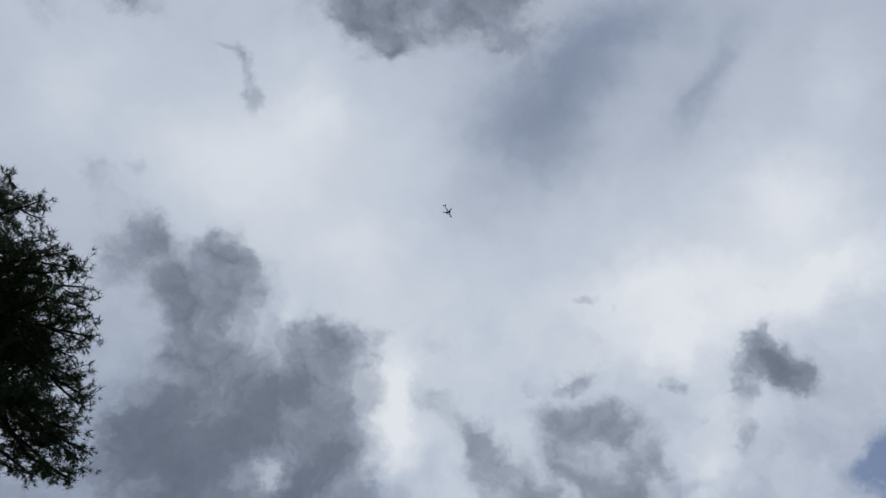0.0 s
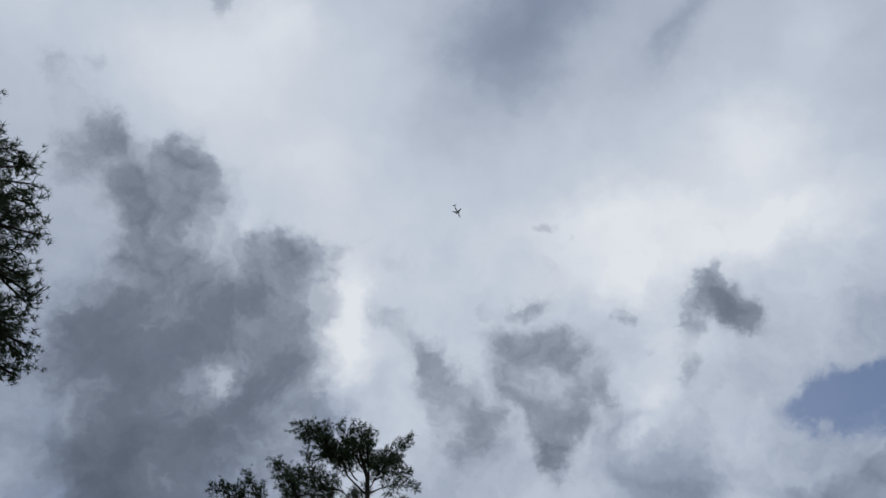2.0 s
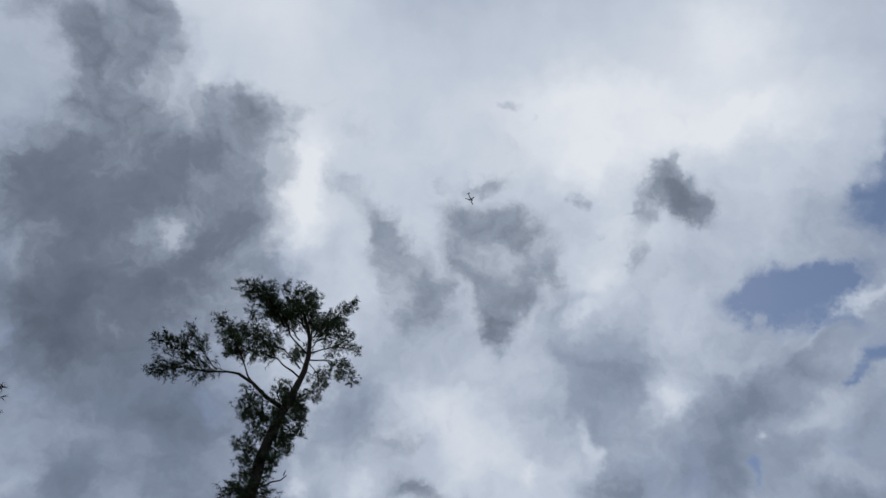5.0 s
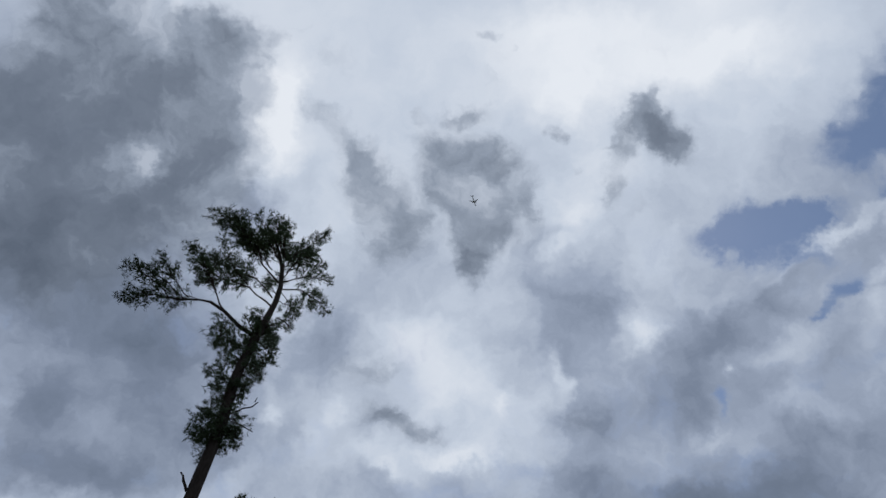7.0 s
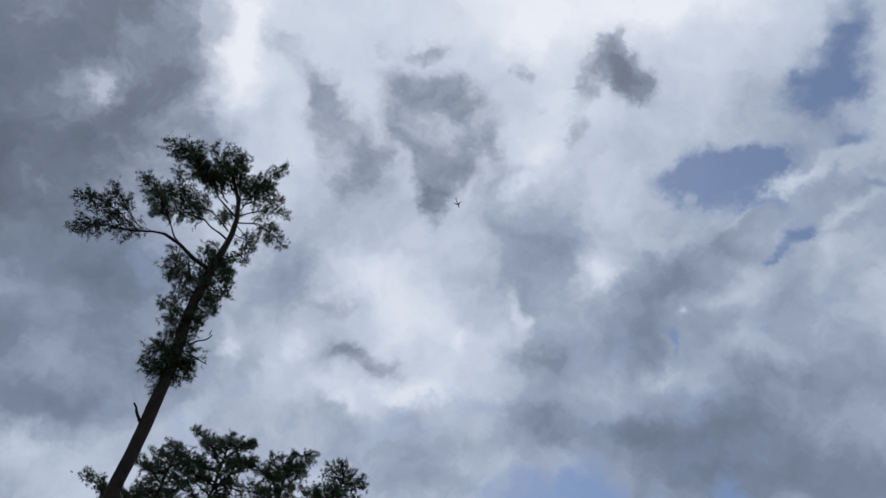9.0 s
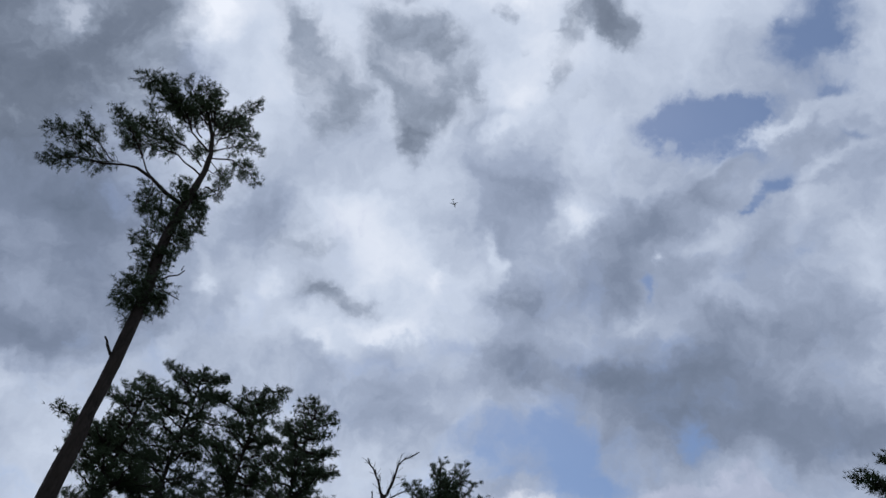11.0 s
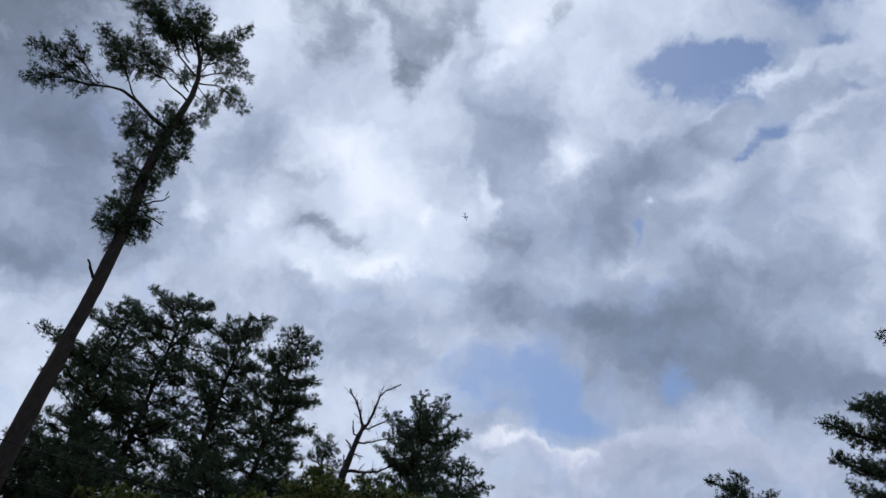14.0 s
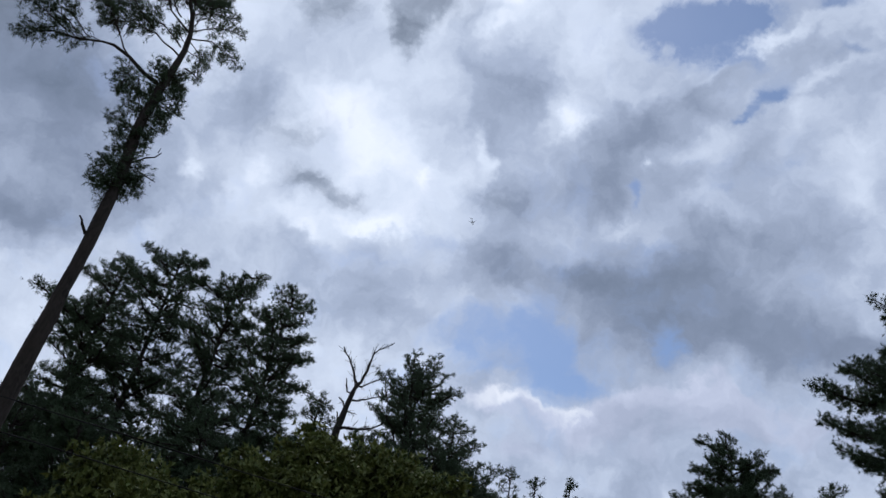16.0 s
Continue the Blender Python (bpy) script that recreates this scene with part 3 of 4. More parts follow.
def broadleaf(azimuth, distance, height, spread, seed, label, limbs=60):
    """A young broad-leaved tree with a loose, rounded crown of small leaves."""
    rng = np.random.default_rng(seed)
    tree = thing("broadleaf_tree", at_azimuth(azimuth, distance), label, "tree", "young broad-leaved trees")
    axis = trunk_part(tree, [(0, 0, 0), (0.1, 0, height * 0.5), (0, 0, height * 0.92)], [0.11, 0.07, 0.015], rng, BARK, 8)
    for i in range(limbs):
        f = (i + rng.random()) / limbs
        h = height * (0.35 + 0.55 * f)
        reach = spread * math.sin(math.pi * (0.18 + 0.72 * f)) * rng.uniform(0.55, 1.0)
        turn = i * 2.4 + rng.random()
        a = axis(h)
        b = a + np.array([math.cos(turn) * reach, math.sin(turn) * reach, reach * rng.uniform(0.3, 0.8)])
        add_limb(tree, a, b, 0.025, rng, LEAVES, 22, 0.15, 7, sag=0.05, twig_long=0.45, flat=0.8, width=0.30, bare=0.1, fan=0.9)
    return tree


def bare_branch(tree, points, r0, r1, rng, twigs=0, reach=0.3, label=""):
    """A leafless branch through a few bends, with thin side twigs."""
    p = np.asarray(points, float)
    t = np.linspace(0, 1, 9)
    line = np.stack([np.interp(t, np.linspace(0, 1, len(p)), p[:, k]) for k in range(3)], 1)
    line[1:-1] += rng.normal(size=(7, 3)) * 0.02
    b = Build()
    b.tube(line, np.linspace(r0, r1, 9), 6, 0.3, rng)
    for _ in range(twigs):
        k = rng.integers(2, 9)
        way = line[min(k, 8)] - line[k - 1]
        way = way / np.linalg.norm(way) + rng.normal(size=3) * 0.6 + np.array([0, 0, 0.2])
        tip = line[k - 1] + way / np.linalg.norm(way) * reach * rng.uniform(0.4, 1.2)
        b.tube(curve_points(line[k - 1], tip, 0.05, rng, 4), np.linspace(max(r1 * 0.7, 0.006), 0.004, 4), 4)
    part("branch", b.mesh("branch", DEAD_WOOD), tree, label)


# ---- ground ----
def build_ground():
    b = Build()
    rings = [0, 6, 12, 20, 32, 50, 90, 200, 600, 1800, 4500]
    verts, faces, n = [(0, 0, 0)], [], 48
    for r in rings[1:]:
        verts += [(r * math.cos(2 * math.pi * j / n), r * math.sin(2 * math.pi * j / n), 0) for j in range(n)]
    faces += [(0, 1 + j, 1 + (j + 1) % n) for j in range(n)]
    for k in range(len(rings) - 2):
        faces += [(1 + k * n + j, 1 + (k + 1) * n + j, 1 + (k + 1) * n + (j + 1) % n, 1 + k * n + (j + 1) % n) for j in range(n)]
    b.put(verts, faces)
    tagged(new("ground", b.mesh("ground", GROUND)), "grassy clearing floor with brown pine litter", "ground", kind="structure")


build_ground()


# ---- the tall, storm-worn pine ----
def build_tall_pine():
    rng = np.random.default_rng(11)
    tree = thing("tall_pine", at_azimuth(-25.3, 15), "tall pine with bare trunk and lopsided forked crown", "tree")
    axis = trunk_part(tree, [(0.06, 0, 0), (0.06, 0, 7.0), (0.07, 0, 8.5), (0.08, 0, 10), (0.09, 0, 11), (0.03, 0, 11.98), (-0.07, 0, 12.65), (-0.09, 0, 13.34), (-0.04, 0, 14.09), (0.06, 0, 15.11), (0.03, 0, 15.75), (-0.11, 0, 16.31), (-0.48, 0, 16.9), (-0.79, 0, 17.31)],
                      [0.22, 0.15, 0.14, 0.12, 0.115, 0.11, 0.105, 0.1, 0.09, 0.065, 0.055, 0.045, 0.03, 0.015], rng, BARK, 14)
    # the west fork: a bare arm that carries two sprays
    fork = Build()
    fork.tube([(-0.07, 0, 14.03), (-0.49, 0, 14.13), (-0.86, 0, 14.33), (-1.24, 0, 14.42)], [0.05, 0.042, 0.036, 0.032], 7, 0.2, rng)
    part("limb", fork.mesh("limb", BARK), tree, "bare crooked fork of the trunk")
    west_sprays = (
        (((-1.24, 0, 14.42), (-1.63, 0.05, 14.32), (-2.14, 0.12, 14.19), (-2.51, 0.21, 14.05), (-2.92, 0.3, 13.84)), 0.045, 26, 0.35),
        (((-1.89, 0, 14.26), (-2.34, 0.08, 14.53), (-3, 0.2, 14.72)), 0.025, 24, 0.3),
        (((-2.14, -0, 14.19), (-2.64, -0.08, 14.33), (-3.12, -0.2, 14.26)), 0.025, 24, 0.25),
        (((-1.68, -0, 14.3), (-2.14, -0.12, 14.48), (-2.57, -0.3, 14.79)), 0.022, 24, 0.45),
        (((-2.31, 0, 14.15), (-2.58, 0.04, 13.92), (-2.7, 0.1, 13.65)), 0.02, 22, 0.3),
        (((-1.45, 0, 14.36), (-1.67, 0.08, 14.42), (-1.91, 0.2, 14.3)), 0.015, 18, 0.4),
    )
    west_sprays_more = (
        (((-0.86, 0, 14.33), (-1.23, 0.05, 14.79), (-1.57, 0.12, 15.19), (-2.22, 0.2, 15.88)), 0.032, 24, 0.5),
        (((-1.23, -0, 14.79), (-1.55, -0.08, 15.09), (-1.82, -0.2, 15.29)), 0.02, 26, 0.3),
        (((-1.37, 0, 14.98), (-1.56, 0.12, 15.63), (-1.66, 0.3, 15.97)), 0.02, 22, 0.45),
        (((-1.15, 0, 14.75), (-1.13, 0, 15.04), (-1.09, 0, 15.17)), 0.015, 18, 0.4),
    )
    crown_west = (
        (((-0.01, 0, 15.01), (-0.56, 0.05, 15.32), (-1.17, 0.12, 15.31), (-1.69, 0.2, 15.12)), 0.04, 22, 0.45),
        (((-0.7, -0, 15.33), (-1.2, -0.12, 15.58), (-1.63, -0.3, 15.99)), 0.025, 22, 0.35),
        (((-0.07, 0, 15.26), (-0.5, 0.1, 15.65), (-1.09, 0.24, 15.91), (-1.43, 0.4, 16.09)), 0.03, 22, 0.45),
        (((-0.54, 0, 15.63), (-0.92, 0.04, 15.57), (-1.23, 0.1, 15.56)), 0.02, 22, 0.35),
        (((0.03, -0, 15.71), (-0.57, -0.03, 16), (-0.93, -0.08, 16.48), (-1.58, -0.14, 16.98), (-2.05, -0.2, 16.7)), 0.04, 30, 0.45),
        (((-0.93, 0, 16.48), (-1.42, 0.12, 16.81), (-1.82, 0.3, 17.13)), 0.03, 32, 0.25),
    )
    crown_west_more = (
        (((-0.78, -0, 16.27), (-1.14, -0.16, 16.54), (-1.47, -0.4, 16.56)), 0.025, 32, 0.2),
        (((-0.34, 0, 16.06), (-0.77, 0.2, 16.59), (-1.31, 0.5, 17.02)), 0.03, 32, 0.3),
    )
    crown_top = (
        (((-0.34, -0, 16.47), (-0.81, -0.2, 16.82), (-1.15, -0.5, 17.01)), 0.03, 34, 0.15),
        (((-0.28, 0, 16.51), (-0.68, 0.16, 16.86), (-0.96, 0.4, 17.05)), 0.03, 34, 0.15),
        (((-0.3, -0, 16.71), (-0.6, -0.28, 17.03), (-0.82, -0.7, 16.98)), 0.025, 34, 0.15),
        (((-0.48, 0, 16.9), (-0.66, 0.08, 17.1), (-0.84, 0.2, 17.32)), 0.025, 32, 0.1),
        (((-0.11, -0, 16.31), (-0.36, -0.12, 16.88), (-0.51, -0.3, 17.43)), 0.025, 30, 0.25),
        (((-0.08, 0, 16.34), (0.03, 0.12, 17.04), (0.14, 0.3, 17.54)), 0.028, 28, 0.3),
    )
    crown_top_more = (
        (((-0.01, -0, 16.8), (0.27, -0.08, 17.32), (0.51, -0.2, 17.75)), 0.025, 26, 0.3),
        (((-0.02, 0, 16.17), (0.3, 0.04, 16.74), (0.74, 0.1, 16.95)), 0.028, 26, 0.35),
        (((0.11, 0, 16.88), (0.33, 0.12, 17.1), (0.46, 0.3, 17.41)), 0.02, 26, 0.3),
        (((-0.24, 0, 16.53), (-0.16, 0.24, 17.02), (-0.18, 0.6, 17.33)), 0.025, 30, 0.2),
    )
    crown_east = (
        (((0.01, -0, 15.85), (0.44, -0.04, 16.28), (0.97, -0.1, 16.36)), 0.028, 26, 0.35),
        (((0.06, 0, 15.63), (0.49, 0.05, 15.9), (0.88, 0.12, 15.86), (1.21, 0.2, 15.74)), 0.03, 26, 0.35),
        (((0.58, -0, 15.83), (0.77, -0.04, 15.69), (0.82, -0.1, 15.44)), 0.02, 24, 0.3),
        (((0.06, 0, 15.53), (0.36, 0.12, 15.43), (0.57, 0.3, 14.91)), 0.02, 22, 0.35),
        (((-0.03, -0, 15.97), (0.1, -0.2, 16.46), (0.36, -0.5, 16.53)), 0.025, 28, 0.2),
        (((0.07, -0, 15.25), (0.32, -0.12, 15.12), (0.47, -0.3, 14.88)), 0.018, 22, 0.3),
    )
    crown_east_more = (
        (((-0.08, 0, 16.23), (-0.17, 0.2, 15.97), (-0.37, 0.5, 15.94)), 0.022, 26, 0.2),
        (((0.07, -0, 15.34), (-0.18, -0.16, 15.38), (-0.31, -0.4, 15.25)), 0.018, 20, 0.3),
    )
    lower = (
        (((-0.02, 0, 14.14), (0.08, 0.12, 14.43), (-0.14, 0.3, 14.51)), 0.022, 32, 0.1),
        (((-0.06, -0, 14.08), (-0.3, -0.12, 14.2), (-0.33, -0.3, 14.39)), 0.022, 32, 0.1),
        (((-0.03, 0, 14.19), (0.24, 0.16, 14.35), (0.09, 0.4, 14.61)), 0.02, 30, 0.1),
        (((-0.01, 0, 14.11), (0.29, 0.04, 14.03), (0.5, 0.1, 13.73)), 0.022, 30, 0.2),
        (((-0.06, -0, 13.91), (0.26, -0.12, 13.84), (0.35, -0.3, 13.64)), 0.02, 30, 0.2),
        (((-0.06, 0, 13.65), (0.24, 0.08, 13.41), (0.37, 0.2, 13.3)), 0.02, 28, 0.25),
    )
    lower_more = (
        (((-0.1, -0, 13.3), (0.18, -0.08, 13.22), (0.33, -0.2, 12.9)), 0.018, 26, 0.2),
        (((-0.86, 0, 14.33), (-0.7, 0.04, 13.79), (-0.38, 0.1, 13.22)), 0.02, 28, 0.15),
        (((-0.72, -0, 14.12), (-0.74, -0.08, 13.67), (-0.71, -0.2, 13.27)), 0.02, 28, 0.2),
        (((-0.54, 0, 14.05), (-0.38, 0.16, 13.72), (-0.23, 0.4, 13.56)), 0.02, 30, 0.1),
        (((-0.13, 0, 13.2), (-0.38, 0.04, 13.06), (-0.59, 0.1, 12.74)), 0.02, 28, 0.3),
        (((-0.08, -0, 12.67), (-0.31, -0.04, 12.55), (-0.41, -0.1, 12.27)), 0.018, 28, 0.2),
    )
    foot = (
        (((0.03, 0, 11.98), (-0.24, 0.04, 11.76), (-0.45, 0.1, 11.33)), 0.018, 30, 0.2),
        (((0.03, -0, 11.76), (-0.2, -0.08, 11.5), (-0.37, -0.2, 11.07)), 0.018, 30, 0.2),
        (((0.04, 0, 11.63), (-0.04, 0.08, 11.24), (-0.08, 0.2, 10.92)), 0.016, 30, 0.2),
        (((0.07, 0, 11.71), (0.34, 0.04, 11.56), (0.48, 0.1, 11.42)), 0.016, 28, 0.2),
        (((0.07, -0, 11.86), (0.34, -0.08, 11.78), (0.39, -0.2, 11.31)), 0.016, 28, 0.2),
        (((0.01, 0, 12.19), (-0.22, 0.08, 12.14), (-0.28, 0.2, 11.94)), 0.016, 28, 0.2),
    )
    foot_more = (
        (((-0.02, -0, 12.32), (0.19, -0.04, 12.51), (0.17, -0.1, 12.66)), 0.016, 28, 0.2),
    )
    for line, r, dens, bare in west_sprays + west_sprays_more + crown_west + crown_west_more + crown_top + crown_top_more + crown_east + crown_east_more + lower + lower_more + foot + foot_more:
        add_limb(tree, line[0], line[-1], r * 0.62, rng, NEEDLES, dens * 1.6, 0.10, 13, bare=bare * 0.75, twig_long=0.36, flat=0.9, width=0.045, via=line[1:-1])
    # short leafy shoots up the trunk below the fork
    for k in range(90):
        h = 11.0 + 3.6 * (k + rng.random()) / 90
        turn, reach = rng.random() * 6.283, rng.uniform(0.15, 0.42)
        a = axis(h)
        add_limb(tree, a, a + np.array([math.cos(turn) * reach, math.sin(turn) * reach, rng.uniform(-0.15, 0.25)]), 0.014, rng, NEEDLES, 20, 0.095, 13, bare=0.3, twig_long=0.22, flat=0.9)
    # dead stubs
    for x, z, x2, z2, r in ((0.1, 11.95, 0.54, 12.46, 0.022), (0.05, 11.86, 0.67, 11.76, 0.02), (0.1, 11.82, 0.42, 11.98, 0.014), (-0.02, 10.1, -0.26, 10.38, 0.035), (0.2, 14.77, 0.57, 14.65, 0.02)):
        b = Build()
        b.tube(curve_points((x, 0, z), (x2, -0.05, z2), 0.03, rng, 5), np.linspace(r, r * 0.5, 5), 6, 0.3, rng)
        if r > 0.021 and z > 11:
            b.tube([(x2 - 0.06, -0.05, z2 - 0.03), (x2 - 0.05, -0.05, z2 + 0.1)], [0.012, 0.006], 5)
        part("dead_branch", b.mesh("dead_branch", DEAD_WOOD), tree, "bare snapped branch stub")


build_tall_pine()

# ---- pines round the clearing ----
LEFT_BOUGHS = (
    (-0.48, 0, 13.45), (0.15, -1.2, 12.31), (-0.03, -0.6, 12.76), (0.38, -0.4, 13), (0.62, -1.2, 11.79), (0.67, 0.3, 12.94),
    (0.87, -2, 11.12), (0.9, -1.2, 11.81), (1.18, -2, 11.19), (1.13, -1.5, 11.62), (1.47, -1.4, 11.72), (1.68, -1.6, 11.3),
    (1.87, -0.8, 11.87), (2.17, -1, 11.71), (2.29, -0.4, 12.18), (2.44, 0, 12.22), (2.28, 0.5, 12.3), (2.65, -0.4, 11.63),
    (2.57, 0.2, 11.94), (3.07, 0.1, 12.04), (3.19, 0.5, 12.23), (2.96, 0.3, 11.62), (2.95, 1, 12.06), (3.26, 0.1, 11.39),
    (3.19, 0.6, 11.63), (3.61, 0.2, 11.46), (3.88, 0.7, 11.74), (3.91, 0.5, 11.21), (3.86, 0.9, 11.46), (3.68, 1.2, 11.32),
    (3.27, 0.8, 10.77), (1.89, 0.2, 11.75),
)
pine(-72.0, 11, 13.1, 6.6, 2.1, 21, "broad dark pine with dense layered boughs close by", limbs=70, density=12.5, tuft=0.10, blades=13, lean=-0.45, radius=0.24, shape=((0, 1.0), (0.4, 1.0), (0.7, 0.7), (0.9, 0.35), (1, 0.12)), ragged=0.4, rise=(-0.05, 0.25), boughs=tuple((x - 0.25, y, z) for x, y, z in LEFT_BOUGHS))
pine(-46.3, 13, 9.9, 5.0, 1.2, 22, "small dark pine showing only its tip", limbs=50)
pine(-22.0, 24, 14.8, 4.0, 1.7, 31, "dark green pine in a dense stand of pines", boughs=((-2.0, 0.2, 13.3), (-1.4, -0.4, 12.9), (-1.0, 0.3, 14.3)))
pine(-18.7, 25, 16.4, 4.0, 1.9, 32, "tallest dark green pine of the dense stand", boughs=((-1.7, 0.2, 15.6), (-1.1, -0.3, 16.1), (0.9, 0.1, 15.9), (0.7, -0.4, 16.3), (1.0, 0.3, 12.4)))
pine(-14.6, 25, 16.3, 4.0, 1.7, 33, "dark green pine with upswept boughs in the stand", lean=0.2, boughs=((-1.2, 0.2, 15.9), (0.9, 0.2, 16.75), (0.8, -0.3, 16.2), (-0.9, 0.4, 14.4), (1.1, 0.2, 15.0)))
pine(-10.9, 24, 15.8, 3.5, 1.8, 34, "dense dark green pine at the edge of the stand", lean=0.3, boughs=((1.2, 0.1, 14.5), (1.4, 0.2, 12.9), (1.3, -0.3, 13.7), (-0.8, 0.2, 15.0), (1.3, 0.4, 12.1), (0.6, 0.1, 15.5)))
pine(-24.0, 23, 10.0, 3.0, 1.5, 35, "lower dark pine at the side of the stand", limbs=96)
pine(-20.3, 22, 9.6, 2.5, 1.9, 40, "low dark pine in front of the stand", limbs=96)
pine(-12.8, 22, 10.6, 2.5, 1.8, 41, "low bushy pine in front of the stand", limbs=96)
pine(-6.2, 27, 14.1, 3.0, 1.4, 42, "small dark pine beside a dead tree", limbs=96)
pine(0.3, 28, 16.3, 9.5, 1.9, 36, "slim open-crowned pine with pale gaps between boughs", limbs=84, density=19, tuft=0.11, rise=(0.35, 0.95), ragged=0.45, shape=((0, 1.1), (0.35, 1.1), (0.65, 0.95), (0.85, 0.7), (1, 0.35)), boughs=((-0.9, 0.2, 15.5), (-1.3, -0.2, 15.1), (1.0, 0.2, 15.9), (1.5, -0.2, 15.7), (1.3, 0.3, 14.8), (-0.8, 0.2, 14.3)))
pine(3.4, 29, 15.3, 4.0, 2.4, 37, "dark pine with sloping boughs behind a slim pine", limbs=90, ragged=0.35, shape=((0, 1.3), (0.6, 1.1), (0.8, 0.75), (1, 0.2)))
pine(-1.8, 26, 12.4, 3.0, 2.0, 43, "low dark pine among taller trees", limbs=96)
pine(6.0, 30, 13.2, 3.0, 1.7, 44, "low dark pine at the end of the stand", limbs=40)
pine(22.3, 30, 15.6, 5.0, 2.2, 38, "round-topped dark pine beyond the clearing", limbs=120, density=32, tuft=0.13, ragged=0.25, shape=((0, 0.95), (0.75, 0.85), (0.92, 0.68), (1, 0.5)))
pine(34.4, 24, 17.4, 4.0, 2.6, 39, "tall dark pine with stepped boughs", limbs=100, density=29, boughs=((-1.6, 0.2, 15.85), (-1.9, -0.3, 15.35), (-2.7, -0.2, 15.0), (-2.4, 0.3, 14.9), (-2.6, 0.2, 14.1), (-2.1, 0.1, 13.7), (-2.3, 0.1, 13.15), (-1.8, 0.1, 12.8)))
for azimuth, distance, height, spread, seed in ((7.8, 40, 18.3, 1.3, 51), (9.5, 41, 18.4, 1.1, 52), (11.8, 40, 18.2, 1.2, 53), (14.5, 42, 17.8, 0.9, 54), (25.4, 32, 15.2, 1.2, 55), (28.4, 32, 15.3, 1.3, 56)):
    pine(azimuth, distance, height, 6.0, spread, seed, "distant dark pine showing only its top", limbs=56, density=20, tuft=0.16, blades=10, group="distant pines")

# ---- young broad-leaved trees ----
broadleaf(-17.3, 20, 9.0, 1.5, 61, "young tree with yellowish green leaves under the pines")
broadleaf(-13.6, 19, 8.0, 1.6, 62, "bright yellow-green young tree under the pines")
broadleaf(-8.4, 20.5, 9.7, 1.9, 66, "young green broad-leaved tree at the foot of the pines")
broadleaf(-5.6, 20, 10.4, 2.1, 63, "young green broad-leaved tree beside the dead tree")
broadleaf(-1.9, 20, 10.4, 2.2, 64, "young green broad-leaved tree under the slim pine")
broadleaf(1.8, 20.5, 10.3, 2.2, 65, "young dark green broad-leaved tree under the pines")
pine(2.4, 25, 12.4, 3.0, 2.3, 45, "low dense pine under the slim pine", limbs=96)
pine(5.4, 27, 12.6, 3.0, 2.2, 46, "low dense pine at the end of the stand", limbs=96)
pine(-8.3, 23, 11.0, 3.0, 1.8, 47, "low dark pine beside the dead tree", limbs=60)


# ---- the dead tree ----
def build_dead_tree():
    rng = np.random.default_rng(71)
    tree = thing("dead_tree", at_azimuth(-4.6, 28), "leafless grey dead tree with bare crooked branches", "tree")
    trunk_part(tree, [(-0.3, 0, 0), (-0.05, 0, 11.0), (0.0, 0, 13.8), (0.2, 0, 14.9), (0.3, 0, 15.45)], [0.22, 0.15, 0.12, 0.085, 0.06], rng, DEAD_WOOD, 9)
    bare_branch(tree, [(0.25, 0, 15.3), (0.05, 0, 15.9), (-0.5, 0.1, 16.75)], 0.055, 0.02, rng, 22, 0.35, "bare upright fork")
    bare_branch(tree, [(0.28, 0, 15.3), (0.5, 0, 15.9), (0.62, 0, 16.75), (1.25, 0.2, 17.45)], 0.065, 0.012, rng, 40, 0.45, "bare forked top with fine twigs")
    bare_branch(tree, [(0.25, 0, 15.2), (0.7, -0.1, 15.5), (1.15, -0.2, 15.8)], 0.04, 0.012, rng, 16, 0.3)
    bare_branch(tree, [(0.15, 0, 14.7), (0.7, 0.1, 14.95), (1.55, 0.2, 15.4)], 0.045, 0.012, rng, 22, 0.3)
    bare_branch(tree, [(0.0, 0, 13.6), (0.6, 0, 13.75), (1.2, 0.1, 14.0), (1.9, 0.2, 14.7)], 0.06, 0.015, rng, 40, 0.4, "long bare lower bough")
    bare_branch(tree, [(0.2, 0, 14.9), (0.0, 0, 15.1), (-0.12, 0, 15.5)], 0.035, 0.02, rng, 7, 0.2)
    bare_branch(tree, [(0.1, 0, 14.4), (-0.2, 0, 14.75)], 0.035, 0.02, rng, 5, 0.2)
    bare_branch(tree, [(0.0, 0, 13.8), (-0.15, 0, 14.2)], 0.03, 0.02, rng, 5, 0.2)
    bare_branch(tree, [(0.1, 0, 14.3), (0.5, 0, 14.3)], 0.03, 0.01, rng, 9, 0.25)
    bare_branch(tree, [(-0.02, 0, 12.9), (-0.7, 0.2, 13.4)], 0.03, 0.01, rng, 11, 0.3)


build_dead_tree()


# ---- overhead cables ----
def cable(a, b, sag, label):
    line = [tuple(Vector(a).lerp(Vector(b), k / 24) - Vector((0, 0, sag * 4 * (k / 24) * (1 - k / 24)))) for k in range(25)]
    c = Build()
    c.tube(line, [0.008] * 25, 6)
    tagged(new("overhead_cable", c.mesh("overhead_cable", CABLE)), label, "cable", "overhead cables")


def utility_pole(x, y):
    pole = thing("utility_pole", pose(x, y, 0), "weathered wooden utility pole that carries two cables", "pole", "utility poles")
    b, c = Build(), Build()
    b.tube([(0, 0, 0), (0, 0, 3), (0, 0, 6.4)], [0.15, 0.135, 0.11], 12)
    part("post", b.mesh("post", DEAD_WOOD, True), pole)
    for z in (5.9, 5.47):
        c = Build()
        c.tube([(0, -0.1, z), (0, -0.16, z), (0, -0.17, z - 0.06)], [0.03, 0.04, 0.02], 8)
        part("insulator", c.mesh("insulator", DARK_METAL), pole)


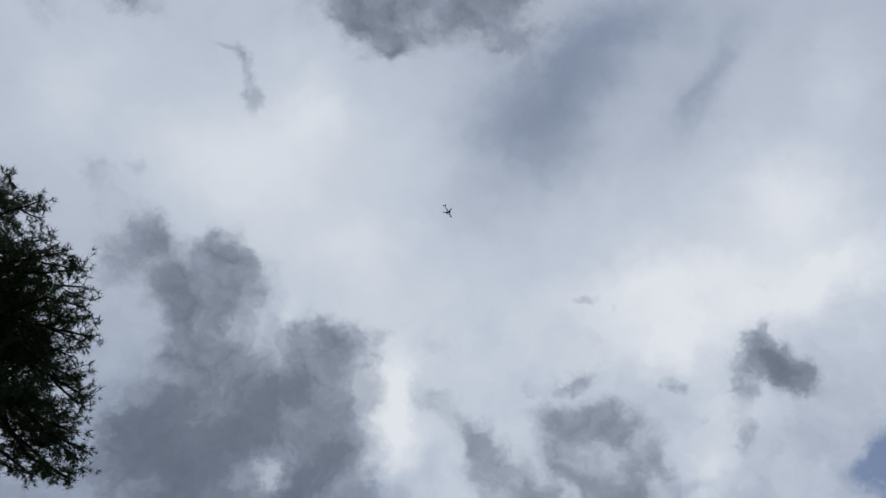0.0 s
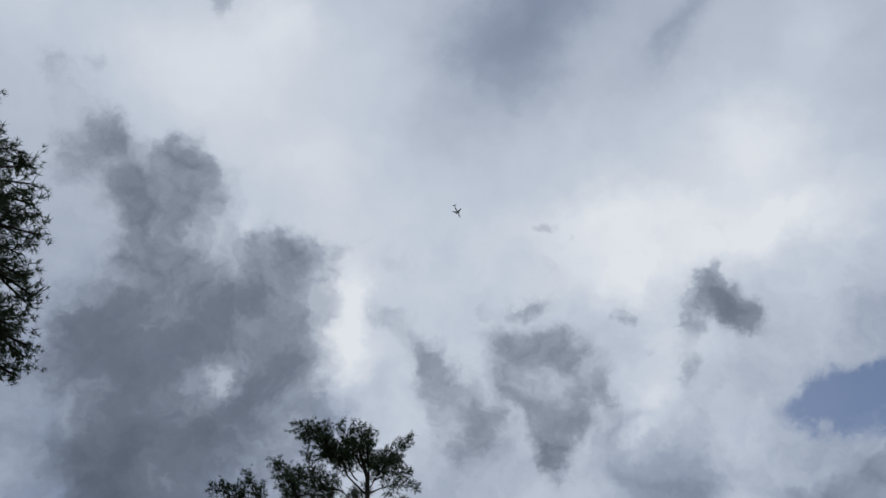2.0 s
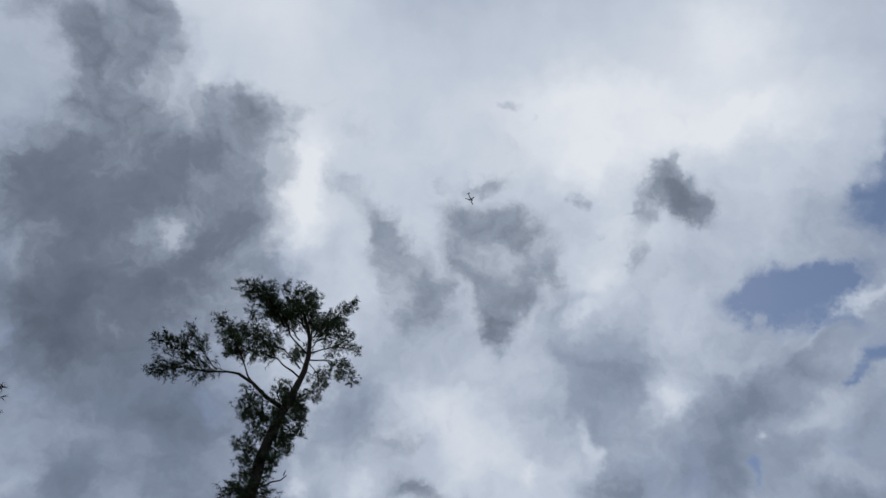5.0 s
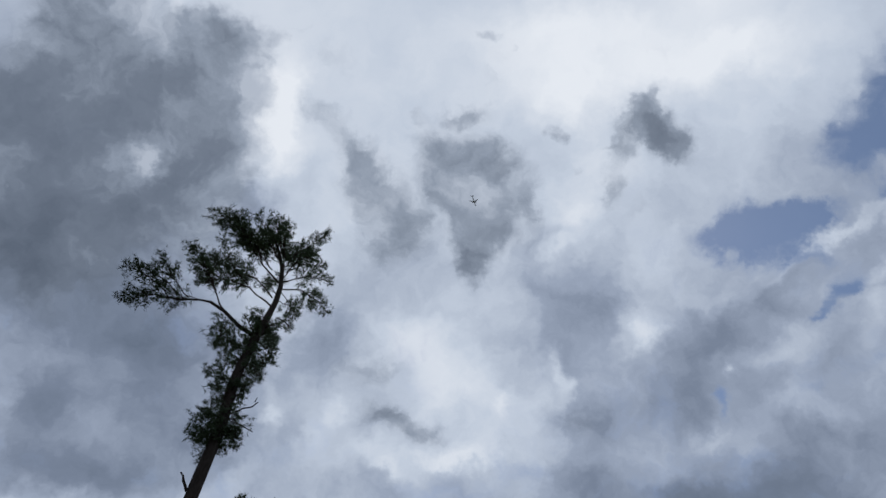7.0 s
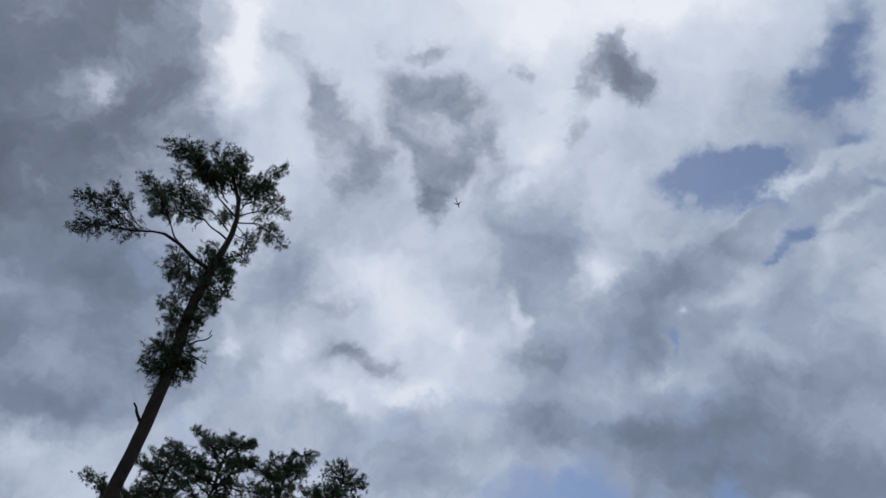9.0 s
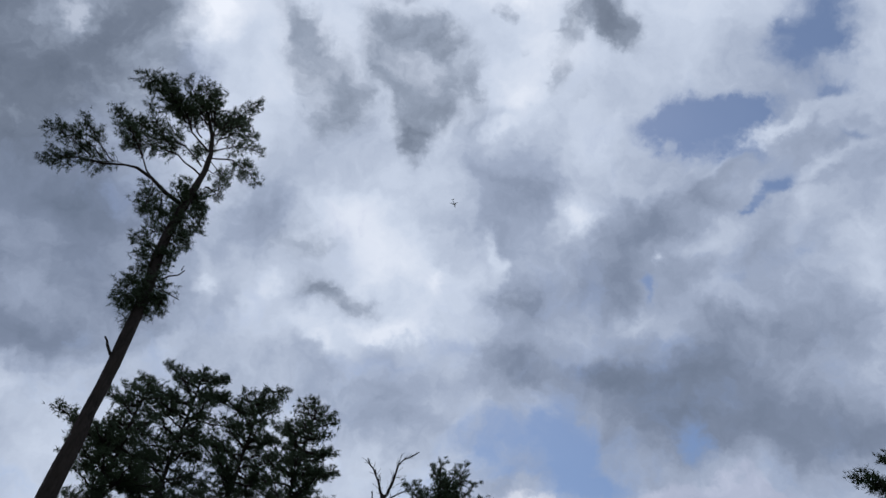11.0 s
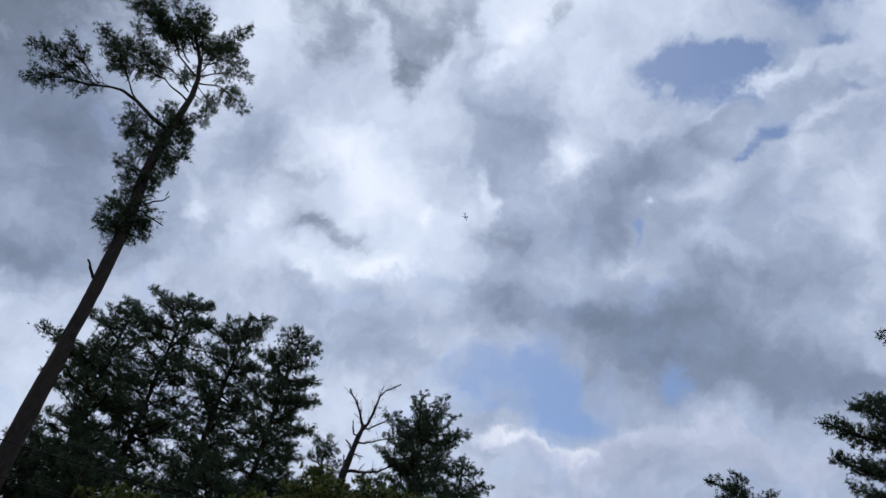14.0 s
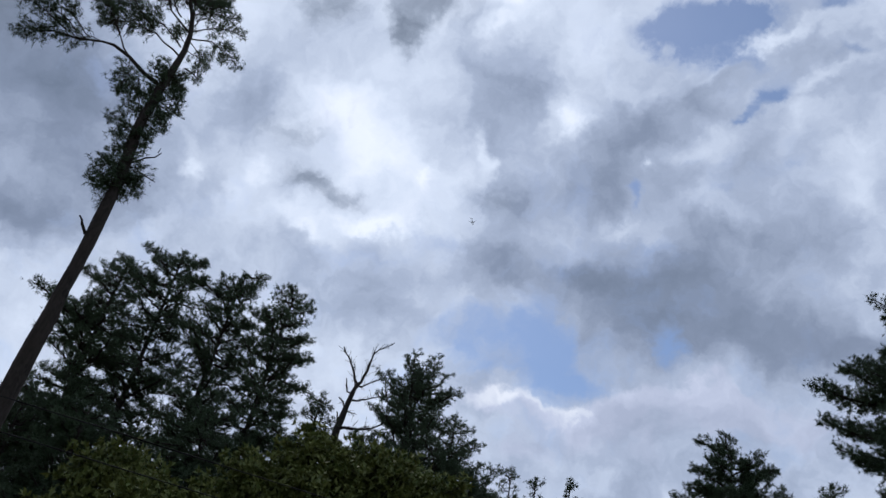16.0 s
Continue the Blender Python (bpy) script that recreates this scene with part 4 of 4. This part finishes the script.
POLES = ((-24.0, 5.6), (26.0, 19.5))
for x, y in POLES:
    utility_pole(x, y)
cable((-24.0, 5.43, 5.9), (26.0, 19.33, 5.9), 0.22, "thin black overhead cable, the upper of two")
cable((-24.0, 5.43, 5.47), (26.0, 19.33, 5.47), 0.22, "thin black overhead cable, the lower of two")


# ---- aircraft ----
def build_airliner():
    plane = thing("airliner", pose(0, 0, 0), "twin-engined jet airliner flying away under the clouds", "airplane")
    # fuselage along +y, nose ahead
    b = Build()
    ys = np.array([-21, -19.5, -16, -11, -6, 0, 8, 14, 17.5, 19.6, 20.7, 21.2])
    rs = np.array([0.25, 0.6, 1.15, 1.7, 1.95, 1.95, 1.95, 1.95, 1.75, 1.25, 0.7, 0.15])
    zs = np.array([1.1, 1.0, 0.65, 0.25, 0, 0, 0, 0, -0.05, -0.2, -0.35, -0.4])
    b.tube(np.stack([ys * 0, ys, zs], 1), rs, 20)
    part("fuselage", b.mesh("fuselage", WHITE_PAINT, True), plane)

    def blade(root, tip, root_chord, tip_chord, thick, name, mat):
        b = Build()
        rings = []
        profile = ((0.5, 0), (0.3, 0.5), (0.05, 0.6), (-0.25, 0.35), (-0.5, 0), (-0.25, -0.3), (0.05, -0.5), (0.3, -0.4))
        flat = Vector(tip) - Vector(root)
        up = Vector((0, 1, 0)).cross(flat).normalized()
        for at, chord in ((root, root_chord), (tip, tip_chord)):
            for y, z in profile:
                rings.append(tuple(Vector(at) + Vector((0, y * chord, 0)) + up * (z * thick * chord)))
        n = len(profile)
        b.put(rings, [(j, (j + 1) % n, n + (j + 1) % n, n + j) for j in range(n)] + [tuple(range(n))[::-1], tuple(range(n, 2 * n))])
        return part(name, b.mesh(name, mat), plane)

    for s in (-1, 1):
        blade((s * 1.5, 2.0, -0.9), (s * 14.8, -4.6, 0.5), 6.6, 1.7, 0.12, "wing", GREY_PAINT)
        blade((s * 0.3, -18.2, 1.6), (s * 5.6, -20.6, 2.0), 3.6, 1.5, 0.1, "tailplane", GREY_PAINT)
        e = Build()
        ye = np.array([2.9, 2.6, 1.5, 0.0, -1.3, -1.8])
        e.tube(np.stack([ye * 0 + s * 4.6, ye + 2.6, ye * 0 - 2.0], 1), [0.75, 0.95, 1.05, 1.0, 0.75, 0.5], 14)
        e.put([(s * 4.5, 4.2, -1.2), (s * 4.7, 4.2, -1.2), (s * 4.7, 0.6, -0.6), (s * 4.5, 0.6, -0.6), (s * 4.5, 4.0, -0.7), (s * 4.7, 4.0, -0.7)], [(0, 1, 2, 3), (4, 3, 2, 5), (0, 3, 4), (1, 5, 2), (0, 4, 5, 1)])
        part("engine", e.mesh("engine", DARK_METAL, True), plane, "dark turbofan pod under the wing")
    blade((0, -17.4, 1.4), (0, -20.4, 7.0), 5.0, 2.2, 0.1, "fin", WHITE_PAINT)
    return plane


airliner = build_airliner()


def motions():
    flight = ((0, -560.0, 772.4), (2, -469.0, 1017.3), (4, -381.8, 1265.6), (6, -297.8, 1517.0), (8, -216.6, 1770.8), (10, -137.4, 2026.6), (12, -59.7, 2283.8), (14, 17.2, 2542.1), (16, 93.7, 2800.9))
    walk(airliner, [(t, pose(x, y, 2200, 2, 0, -18.0)) for t, x, y in flight])


motions()
